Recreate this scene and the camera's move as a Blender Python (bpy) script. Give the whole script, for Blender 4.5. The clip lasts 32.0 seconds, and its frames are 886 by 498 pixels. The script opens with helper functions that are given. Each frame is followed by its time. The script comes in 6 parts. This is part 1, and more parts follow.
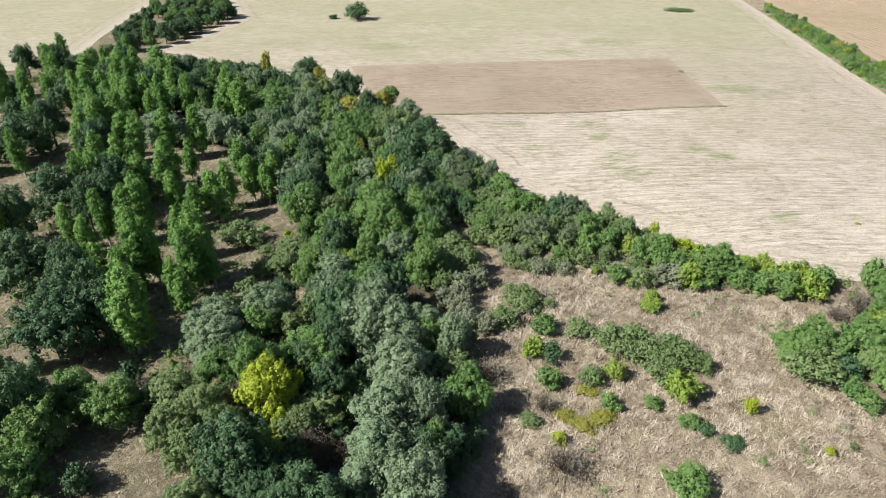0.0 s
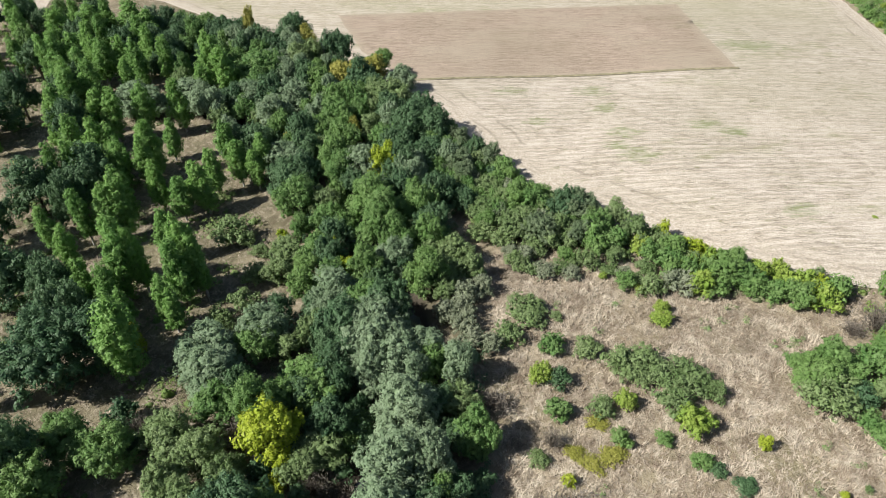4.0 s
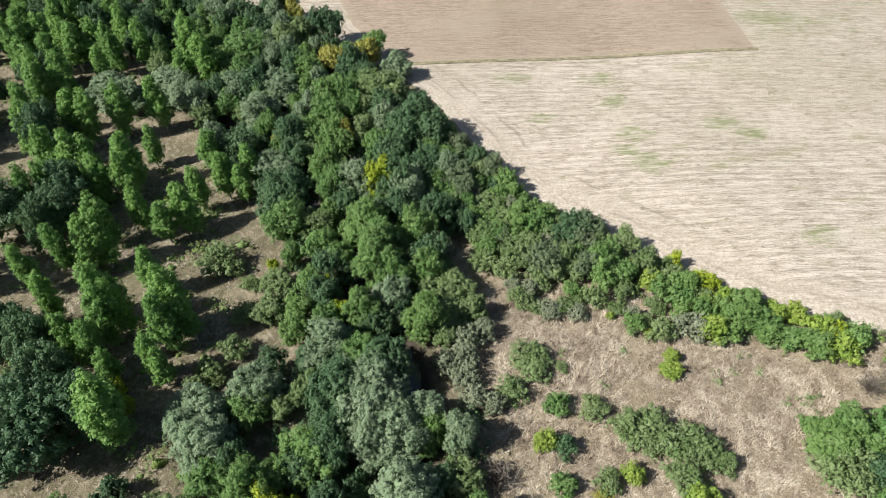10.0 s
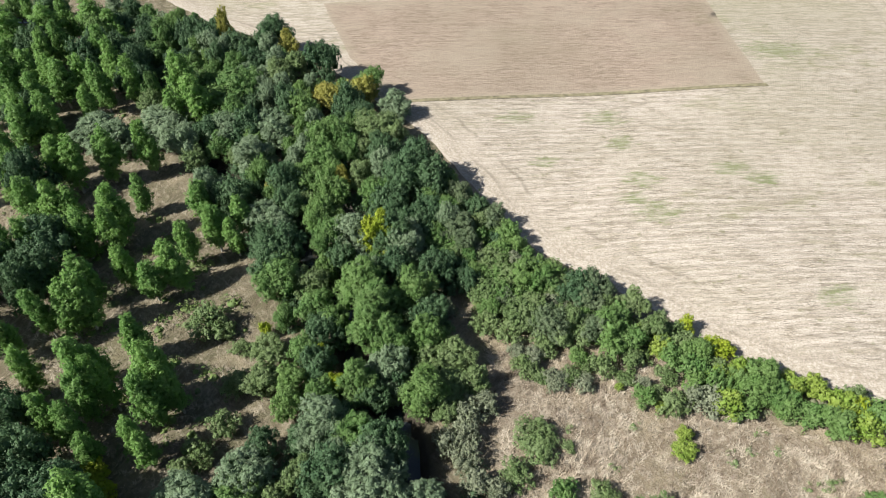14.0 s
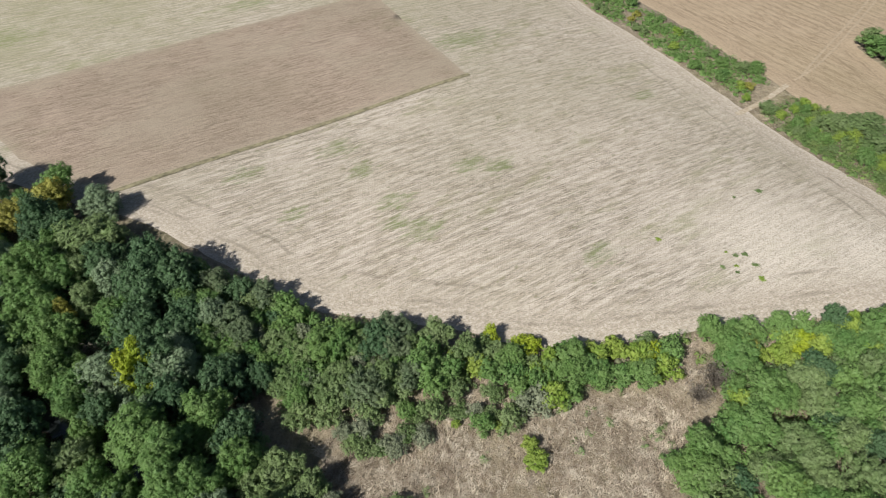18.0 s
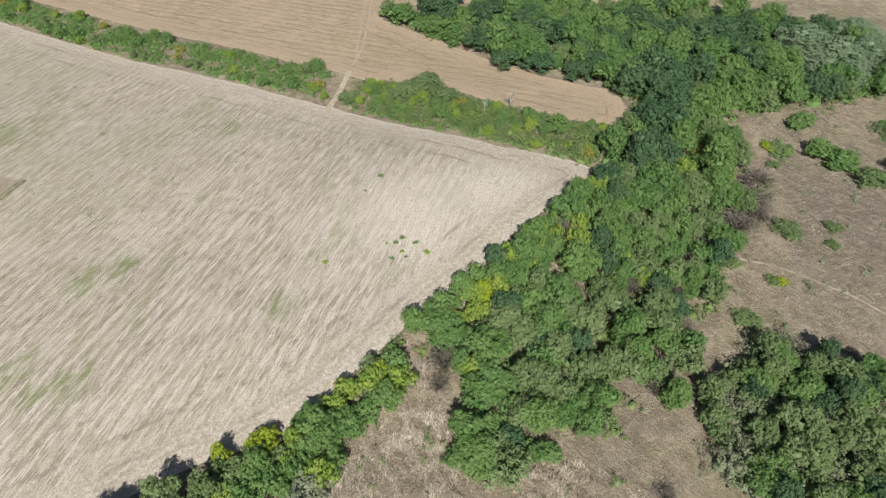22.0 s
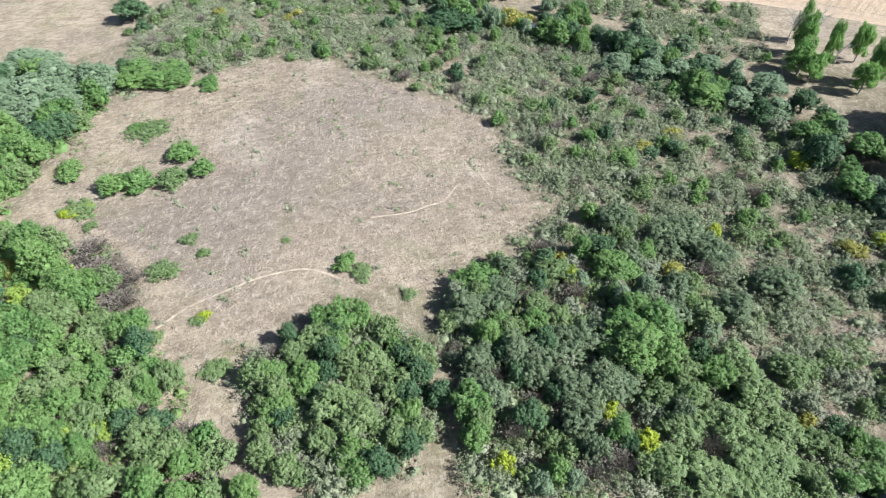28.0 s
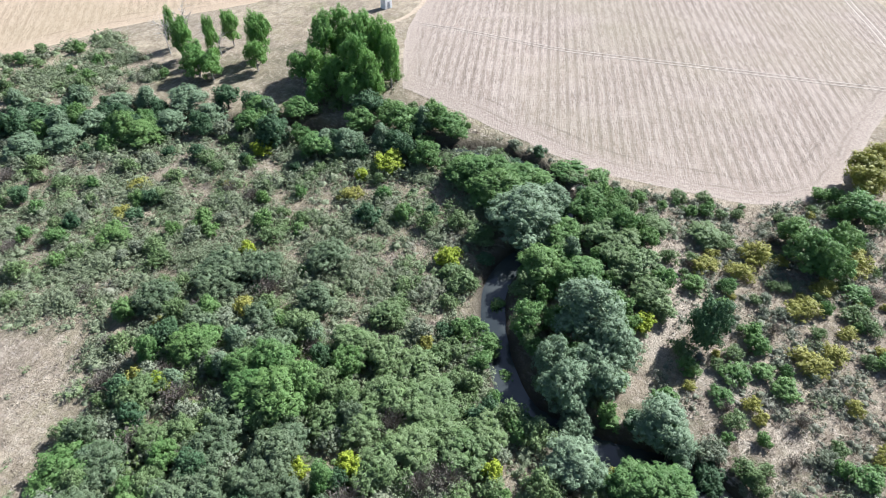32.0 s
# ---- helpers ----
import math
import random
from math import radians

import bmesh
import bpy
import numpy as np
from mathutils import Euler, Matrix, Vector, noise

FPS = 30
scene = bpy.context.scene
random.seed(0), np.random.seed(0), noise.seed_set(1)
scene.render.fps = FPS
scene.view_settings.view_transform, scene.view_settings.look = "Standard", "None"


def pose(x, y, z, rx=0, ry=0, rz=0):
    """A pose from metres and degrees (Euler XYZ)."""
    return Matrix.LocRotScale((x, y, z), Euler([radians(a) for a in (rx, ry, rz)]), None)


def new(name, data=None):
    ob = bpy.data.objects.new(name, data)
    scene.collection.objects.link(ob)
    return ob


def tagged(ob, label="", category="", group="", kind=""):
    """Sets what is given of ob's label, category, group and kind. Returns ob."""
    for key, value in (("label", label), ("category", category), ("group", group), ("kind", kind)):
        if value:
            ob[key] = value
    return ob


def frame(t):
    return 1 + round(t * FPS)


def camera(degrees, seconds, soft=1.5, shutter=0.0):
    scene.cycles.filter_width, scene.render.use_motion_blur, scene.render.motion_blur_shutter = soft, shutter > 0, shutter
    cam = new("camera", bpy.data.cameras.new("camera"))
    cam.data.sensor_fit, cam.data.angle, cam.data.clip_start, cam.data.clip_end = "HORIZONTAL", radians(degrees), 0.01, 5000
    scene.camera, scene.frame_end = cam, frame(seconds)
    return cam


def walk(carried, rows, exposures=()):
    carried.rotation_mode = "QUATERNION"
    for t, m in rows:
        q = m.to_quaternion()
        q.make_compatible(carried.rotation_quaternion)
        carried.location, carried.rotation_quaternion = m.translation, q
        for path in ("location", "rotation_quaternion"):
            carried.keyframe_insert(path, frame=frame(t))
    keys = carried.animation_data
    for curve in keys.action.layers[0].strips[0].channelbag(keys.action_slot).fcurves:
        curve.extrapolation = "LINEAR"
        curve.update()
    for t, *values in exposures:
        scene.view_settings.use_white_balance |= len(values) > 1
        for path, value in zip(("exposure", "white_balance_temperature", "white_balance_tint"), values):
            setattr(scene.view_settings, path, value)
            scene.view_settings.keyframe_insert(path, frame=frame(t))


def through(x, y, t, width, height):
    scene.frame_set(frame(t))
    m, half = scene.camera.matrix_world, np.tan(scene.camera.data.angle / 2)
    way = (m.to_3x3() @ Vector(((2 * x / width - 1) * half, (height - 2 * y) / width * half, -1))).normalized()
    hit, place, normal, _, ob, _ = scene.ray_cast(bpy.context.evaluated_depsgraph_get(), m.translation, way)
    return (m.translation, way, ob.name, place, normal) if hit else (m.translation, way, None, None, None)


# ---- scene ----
cam = camera(69.8, 32.0, soft=1.0, shutter=0.15)
# seconds, x, y, z, tilt, heading
PATH_ROWS = """
    (0, -0.00, 0.00, 49.99, 60.36, -0.00),
    (0.5, -0.26, 1.32, 51.02, 60.27, -0.15),
    (1, -0.52, 2.62, 52.08, 60.16, -0.26),
    (1.5, -0.79, 3.91, 53.15, 59.61, -0.43),
    (2, -1.00, 5.24, 54.20, 55.43, -0.55),
    (2.5, -1.16, 6.65, 55.22, 53.63, -0.69),
    (3, -1.27, 8.00, 56.20, 53.49, -0.78),
    (3.5, -1.34, 9.28, 57.09, 53.40, -0.84),
    (5.5, -1.36, 14.13, 60.27, 53.27, -0.91),
    (6, -1.38, 15.36, 61.10, 53.20, -0.96),
    (6.5, -1.42, 16.57, 61.95, 53.14, -1.02),
    (7, -1.47, 17.79, 62.79, 52.28, -1.07),
    (7.5, -1.53, 19.07, 63.57, 46.80, -1.15),
    (8, -1.58, 20.31, 64.32, 46.48, -1.22),
    (8.5, -1.57, 21.49, 65.05, 46.46, -1.21),
    (9, -1.54, 22.68, 65.80, 46.46, -1.22),
    (9.5, -1.50, 23.89, 66.53, 46.42, -1.21),
    (10, -1.50, 25.12, 67.24, 46.40, -1.26),
    (10.5, -1.50, 26.34, 67.93, 46.37, -1.28),
    (11, -1.49, 27.53, 68.62, 46.33, -1.29),
    (11.5, -1.49, 28.66, 69.28, 46.37, -1.31),
    (12, -1.49, 29.77, 69.81, 46.41, -1.31),
    (12.5, -1.48, 30.88, 70.17, 46.48, -1.32),
    (13, -1.44, 32.01, 70.37, 46.46, -1.33),
    (13.5, -1.40, 33.20, 70.50, 46.45, -1.32),
    (15.5, -1.35, 38.38, 71.31, 46.56, -1.39),
    (16, -1.33, 39.71, 71.45, 46.55, -2.50),
    (16.5, -1.27, 41.09, 71.53, 46.56, -5.97),
    (17, -1.16, 42.45, 71.52, 46.66, -12.28),
    (17.5, -1.00, 43.75, 71.58, 46.80, -21.16),
    (18, -0.69, 45.02, 71.56, 46.94, -30.36),
    (18.5, -0.36, 46.29, 71.50, 47.06, -39.16),
    (19, -0.04, 47.51, 71.44, 47.14, -43.06),
    (19.5, 0.34, 48.66, 71.38, 47.28, -46.16),
    (20, 0.78, 49.66, 71.35, 47.43, -51.28),
    (20.5, 1.40, 50.61, 71.30, 47.57, -56.41),
    (21, 2.15, 51.51, 71.28, 47.72, -61.61),
    (21.5, 3.03, 52.33, 71.35, 47.78, -66.81),
    (22, 4.01, 53.05, 71.49, 47.86, -72.12),
    (22.5, 5.02, 53.73, 71.73, 47.86, -77.53),
    (23, 6.06, 54.40, 72.02, 47.84, -83.11),
    (23.5, 7.19, 55.01, 72.27, 47.81, -88.79),
    (24, 8.29, 55.50, 72.56, 47.81, -94.56),
    (24.5, 9.35, 55.69, 72.92, 47.83, -100.34),
    (26.5, 14.24, 54.61, 74.21, 47.55, -123.09),
    (27, 15.69, 54.21, 74.32, 47.49, -129.41),
    (27.5, 17.21, 53.78, 74.29, 47.54, -135.88),
    (28, 18.63, 53.33, 74.20, 47.60, -142.35),
    (28.5, 19.95, 52.83, 74.06, 47.76, -148.99),
    (29, 21.19, 52.29, 73.93, 47.95, -155.98),
    (29.5, 22.33, 51.57, 73.85, 48.10, -162.88),
    (30, 23.39, 50.64, 73.83, 48.19, -169.83),
    (30.5, 24.29, 49.58, 73.95, 48.23, -176.79),
    (31, 25.06, 48.48, 74.07, 48.28, -183.90),
    (31.5, 25.65, 47.36, 74.19, 48.34, -191.03),
    (32, 26.16, 46.27, 74.33, 48.43, -198.16),
"""
PATH = [[float(v) for v in line.strip(" (),").split(",")] for line in PATH_ROWS.strip().splitlines()]
# seconds, stops, kelvin, tint
EXPOSURES = [(t, stops + 0.38, kelvin, tint) for t, stops, kelvin, tint in ((0, 0.45, 6520, 10), (13, 0.45, 6520, 10), (16, 0.35, 6520, 10), (18, 0.0, 6520, 10), (20, -0.05, 6500, 10), (23, 0.02, 6450, 10), (24, 0.04, 6380, 10), (25, 0.22, 6280, 10.5), (27, 0.72, 6020, 12.5), (28, 0.92, 5870, 13), (29, 0.98, 5820, 13), (30, 0.95, 5780, 13), (32, 0.92, 5740, 13))]
walk(cam, [(t, pose(x, y, z, tilt, 0, turn)) for t, x, y, z, tilt, turn in PATH], exposures=EXPOSURES)

# ---- light ----
SUN_WAY = Vector((0.92, 0.31, -0.86)).normalized()
sun_data = bpy.data.lights.new("sun", "SUN")
sun_data.energy, sun_data.angle, sun_data.color = 4.9, radians(0.55), (1.0, 0.97, 0.925)
sun = new("sun", sun_data)
sun.matrix_world = Matrix.Translation((-60, -40, 120)) @ SUN_WAY.to_track_quat("-Z", "Y").to_matrix().to_4x4()
world = bpy.data.worlds.new("sky")
scene.world = world
world.use_nodes = True
wn = world.node_tree.nodes
sky = wn.new("ShaderNodeTexSky")
sky.sky_type, sky.sun_disc = "NISHITA", False
sky.sun_elevation = math.asin(-SUN_WAY.z)
sky.sun_rotation = math.atan2(-SUN_WAY.x, -SUN_WAY.y)
sky.air_density, sky.dust_density = 1.0, 1.2
wn["Background"].inputs["Strength"].default_value = 0.048
world.node_tree.links.new(sky.outputs[0], wn["Background"].inputs["Color"])


# ---- materials ----
class Nodes:
    """Short hand for building one node material."""

    def __init__(self, name):
        self.mat = bpy.data.materials.new(name)
        self.mat.use_nodes = True
        self.tree = self.mat.node_tree
        self.bsdf = self.tree.nodes["Principled BSDF"]
        self.out = self.tree.nodes["Material Output"]

    def add(self, kind, **values):
        n = self.tree.nodes.new(kind)
        for k, v in values.items():
            if k == "operation":
                n.operation = v
            elif k == "blend_type":
                n.blend_type = v
            elif k == "data_type":
                n.data_type = v
            elif k == "bands_direction":
                n.bands_direction = v
            elif k == "feature":
                n.feature = v
            elif k == "attribute_name":
                n.attribute_name = v
            elif k == "noise_dimensions":
                n.noise_dimensions = v
        return n

    def link(self, a, b):
        self.tree.links.new(a, b)

    def put(self, socket, value):
        if isinstance(value, bpy.types.NodeSocket):
            self.link(value, socket)
        elif isinstance(value, (tuple, list)):
            socket.default_value = (*value, 1.0) if len(value) == 3 and len(socket.default_value) == 4 else value
        else:
            socket.default_value = value

    def coords(self, scale=(1, 1, 1), turn=0.0):
        geo = self.add("ShaderNodeNewGeometry")
        m = self.add("ShaderNodeMapping")
        self.link(geo.outputs["Position"], m.inputs["Vector"])
        m.inputs["Rotation"].default_value = (0, 0, turn)
        k = self.add("ShaderNodeMapping")
        self.link(m.outputs["Vector"], k.inputs["Vector"])
        k.inputs["Scale"].default_value = scale
        return k.outputs["Vector"]

    def noise(self, scale, detail=4.0, rough=0.55, vector=None, stretch=None, turn=0.0):
        n = self.add("ShaderNodeTexNoise")
        n.inputs["Scale"].default_value = scale
        n.inputs["Detail"].default_value = detail
        n.inputs["Roughness"].default_value = rough
        self.link(vector or self.coords(stretch or (1, 1, 1), turn), n.inputs["Vector"])
        return n.outputs["Fac"]

    def math(self, op, a, b=0.0, c=None):
        n = self.add("ShaderNodeMath", operation=op)
        self.put(n.inputs[0], a)
        self.put(n.inputs[1], b)
        if c is not None:
            self.put(n.inputs[2], c)
        return n.outputs[0]

    def ramp(self, fac, low, high, a=0.0, b=1.0):
        n = self.add("ShaderNodeMapRange")
        n.inputs["From Min"].default_value = low
        n.inputs["From Max"].default_value = high
        n.inputs["To Min"].default_value = a
        n.inputs["To Max"].default_value = b
        self.link(fac, n.inputs["Value"])
        return n.outputs[0]

    def mix(self, fac, a, b, blend="MIX"):
        n = self.add("ShaderNodeMix", data_type="RGBA", blend_type=blend)
        self.put(n.inputs["Factor"], fac)
        self.put(n.inputs[6], a)
        self.put(n.inputs[7], b)
        return n.outputs[2]

    def attr(self, name):
        return self.add("ShaderNodeAttribute", attribute_name=name).outputs["Fac"]

    def bump(self, height, strength=0.5, distance=0.1):
        n = self.add("ShaderNodeBump")
        n.inputs["Strength"].default_value = strength
        n.inputs["Distance"].default_value = distance
        self.link(height, n.inputs["Height"])
        self.link(n.outputs["Normal"], self.bsdf.inputs["Normal"])

    def done(self, colour, rough=0.9, spec=0.2):
        self.put(self.bsdf.inputs["Base Color"], colour)
        self.put(self.bsdf.inputs["Roughness"], rough)
        self.bsdf.inputs["Specular IOR Level"].default_value = spec
        return self.mat


def leaf_material(name, low, high, tip, through=0.22, rough=0.55):
    """Foliage: hue differs from plant to plant and from leaf to leaf."""
    n = Nodes(name)
    info = n.add("ShaderNodeObjectInfo").outputs["Random"]
    leaf = n.add("ShaderNodeNewGeometry").outputs["Random Per Island"]
    patch = n.noise(0.55, 2.0)
    base = n.mix(info, low, high)
    base = n.mix(n.ramp(leaf, 0.45, 1.0, 0.0, 0.35), base, tip)
    base = n.mix(n.ramp(patch, 0.38, 0.66, 0.0, 0.55), base, tip)
    grain = n.ramp(n.noise(9.0, 2.0), 0.3, 0.7, 0.88, 1.1)
    hsv = n.add("ShaderNodeHueSaturation")
    n.link(base, hsv.inputs["Color"])
    n.link(grain, hsv.inputs["Value"])
    mat = n.done(hsv.outputs[0], rough, 0.25)
    tl = n.add("ShaderNodeBsdfTranslucent")
    n.link(hsv.outputs[0], tl.inputs["Color"])
    ms = n.add("ShaderNodeMixShader")
    ms.inputs[0].default_value = through
    n.link(n.bsdf.outputs[0], ms.inputs[1])
    n.link(tl.outputs[0], ms.inputs[2])
    n.link(ms.outputs[0], n.out.inputs["Surface"])
    return mat


def scrub_material(name="mixed_scrub", low=(0.166, 0.206, 0.108), high=(0.234, 0.264, 0.158), dry=(0.232, 0.214, 0.172), fresh=(0.155, 0.238, 0.080)):
    """Mixed low scrub: olive, dusty grey-brown and fresh green by drifts."""
    n = Nodes(name)
    leaf = n.add("ShaderNodeNewGeometry").outputs["Random Per Island"]
    a, b = n.noise(0.16, 4.0, 0.6), n.noise(0.40, 3.0, 0.6)
    col = n.mix(n.ramp(b, 0.38, 0.62), low, high)
    col = n.mix(n.ramp(a, 0.53, 0.66, 0.0, 0.7), col, dry)
    col = n.mix(n.ramp(n.noise(0.13, 4.0), 0.55, 0.66, 0.0, 0.85), col, fresh)
    col = n.mix(n.ramp(leaf, 0.5, 1.0, 0.0, 0.35), col, [c * 1.15 for c in high])
    col = n.mix(n.ramp(leaf, 0.0, 0.4, 0.35, 0.0), col, [c * 0.7 for c in low])
    mat = n.done(col, 0.7, 0.2)
    tl = n.add("ShaderNodeBsdfTranslucent")
    n.link(col, tl.inputs["Color"])
    ms = n.add("ShaderNodeMixShader")
    ms.inputs[0].default_value = 0.18
    n.link(n.bsdf.outputs[0], ms.inputs[1])
    n.link(tl.outputs[0], ms.inputs[2])
    n.link(ms.outputs[0], n.out.inputs["Surface"])
    return mat


LEAF = {
    "poplar": leaf_material("poplar_leaves", (0.125, 0.259, 0.064), (0.183, 0.336, 0.079), (0.251, 0.400, 0.122), 0.42),
    "dark": leaf_material("dark_leaves", (0.046, 0.103, 0.045), (0.075, 0.141, 0.058), (0.107, 0.177, 0.084), 0.24),
    "green": leaf_material("green_leaves", (0.087, 0.190, 0.050), (0.143, 0.248, 0.066), (0.203, 0.305, 0.108), 0.32),
    "bright": leaf_material("bright_leaves", (0.150, 0.261, 0.039), (0.219, 0.309, 0.055), (0.294, 0.361, 0.078), 0.26),
    "willow": leaf_material("willow_leaves", (0.136, 0.207, 0.107), (0.180, 0.251, 0.139), (0.234, 0.306, 0.186), 0.22),
    "grey": leaf_material("grey_leaves", (0.155, 0.190, 0.108), (0.205, 0.235, 0.145), (0.260, 0.285, 0.195), 0.2),
    "olive": leaf_material("olive_leaves", (0.105, 0.173, 0.055), (0.158, 0.229, 0.082), (0.216, 0.280, 0.131), 0.24),
    "lime": leaf_material("lime_leaves", (0.225, 0.315, 0.020), (0.285, 0.360, 0.029), (0.370, 0.415, 0.049), 0.26),
    "yellow": leaf_material("yellow_leaves", (0.235, 0.245, 0.043), (0.295, 0.295, 0.065), (0.360, 0.340, 0.090), 0.24),
    "ash": leaf_material("ash_leaves", (0.099, 0.151, 0.073), (0.143, 0.194, 0.095), (0.192, 0.241, 0.137), 0.3),
    "scrub": scrub_material(),
    "greyscrub": scrub_material("dusty_scrub", (0.167, 0.184, 0.121), (0.230, 0.241, 0.167), (0.265, 0.239, 0.201), (0.161, 0.213, 0.092)),
    "thicket": scrub_material("mixed_thicket", (0.103, 0.169, 0.054), (0.175, 0.238, 0.080), (0.212, 0.190, 0.149), (0.181, 0.267, 0.060)),
    "twig": leaf_material("bare_twigs", (0.135, 0.116, 0.092), (0.195, 0.170, 0.140), (0.245, 0.225, 0.190), 0.15, 0.85),
}


def bark_material(name, dark, pale):
    n = Nodes(name)
    g = n.noise(3.0, 5.0, 0.6, stretch=(1, 1, 0.25))
    n.bump(g, 0.6, 0.05)
    return n.done(n.mix(n.ramp(g, 0.35, 0.7), dark, pale), 0.9, 0.1)


BARK = bark_material("brown_bark", (0.07, 0.055, 0.042), (0.20, 0.17, 0.14))
BARK_PALE = bark_material("pale_bark", (0.26, 0.24, 0.21), (0.52, 0.50, 0.46))


def ground_material():
    """Dry wild grassland: straw, brown reed litter, dull green patches, bare pale earth; tree shade painted in under
    woods and scrub.
    """
    n = Nodes("wild_ground")
    big, mid = n.noise(0.035, 5.0, 0.6), n.noise(0.22, 5.0, 0.62)
    fine, fibre = n.noise(2.6, 6.0, 0.7), n.noise(1.7, 5.0, 0.7, stretch=(1.0, 0.22, 1.0), turn=0.5)
    col = n.mix(n.ramp(mid, 0.36, 0.62), (0.235, 0.192, 0.130), (0.370, 0.312, 0.215))
    col = n.mix(n.ramp(big, 0.46, 0.60, 0.0, 0.55), col, (0.203, 0.168, 0.129))
    col = n.mix(n.ramp(n.noise(0.09, 4.0), 0.54, 0.70, 0.0, 0.6), col, (0.183, 0.179, 0.082))
    reed = n.attr("reed")
    col = n.mix(n.math("MULTIPLY", reed, n.ramp(mid, 0.3, 0.6, 0.55, 0.95)), col, (0.187, 0.158, 0.131))
    # dark olive litter, with the shade of trees and scrub put into its colour
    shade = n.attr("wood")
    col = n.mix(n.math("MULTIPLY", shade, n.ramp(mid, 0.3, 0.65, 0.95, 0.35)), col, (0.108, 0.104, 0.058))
    bare = n.attr("bare")
    col = n.mix(n.math("MULTIPLY", bare, n.ramp(fine, 0.3, 0.6, 0.6, 1.0)), col, (0.390, 0.335, 0.257))
    mott = n.noise(0.75, 5.0, 0.68, stretch=(1.0, 0.55, 1.0), turn=0.6)
    col = n.mix(n.ramp(mott, 0.38, 0.54, 0.5, 0.0), col, (0.118, 0.094, 0.066))
    col = n.mix(n.ramp(n.noise(1.5, 4.0, 0.65, stretch=(0.45, 1.0, 1.0), turn=0.9), 0.52, 0.66, 0.0, 0.45), col, (0.460, 0.400, 0.310))
    col = n.mix(n.ramp(fine, 0.32, 0.52, 0.5, 0.0), col, (0.085, 0.070, 0.048))
    col = n.mix(n.ramp(fibre, 0.52, 0.70, 0.0, 0.4), col, (0.440, 0.385, 0.290))
    wet = n.attr("wet")
    col = n.mix(n.ramp(wet, 0.2, 0.8), col, (0.055, 0.047, 0.035))
    h = n.math("ADD", fine, n.math("MULTIPLY", fibre, 0.7))
    n.bump(h, 0.9, 0.35)
    return n.done(col, 0.95, 0.1)


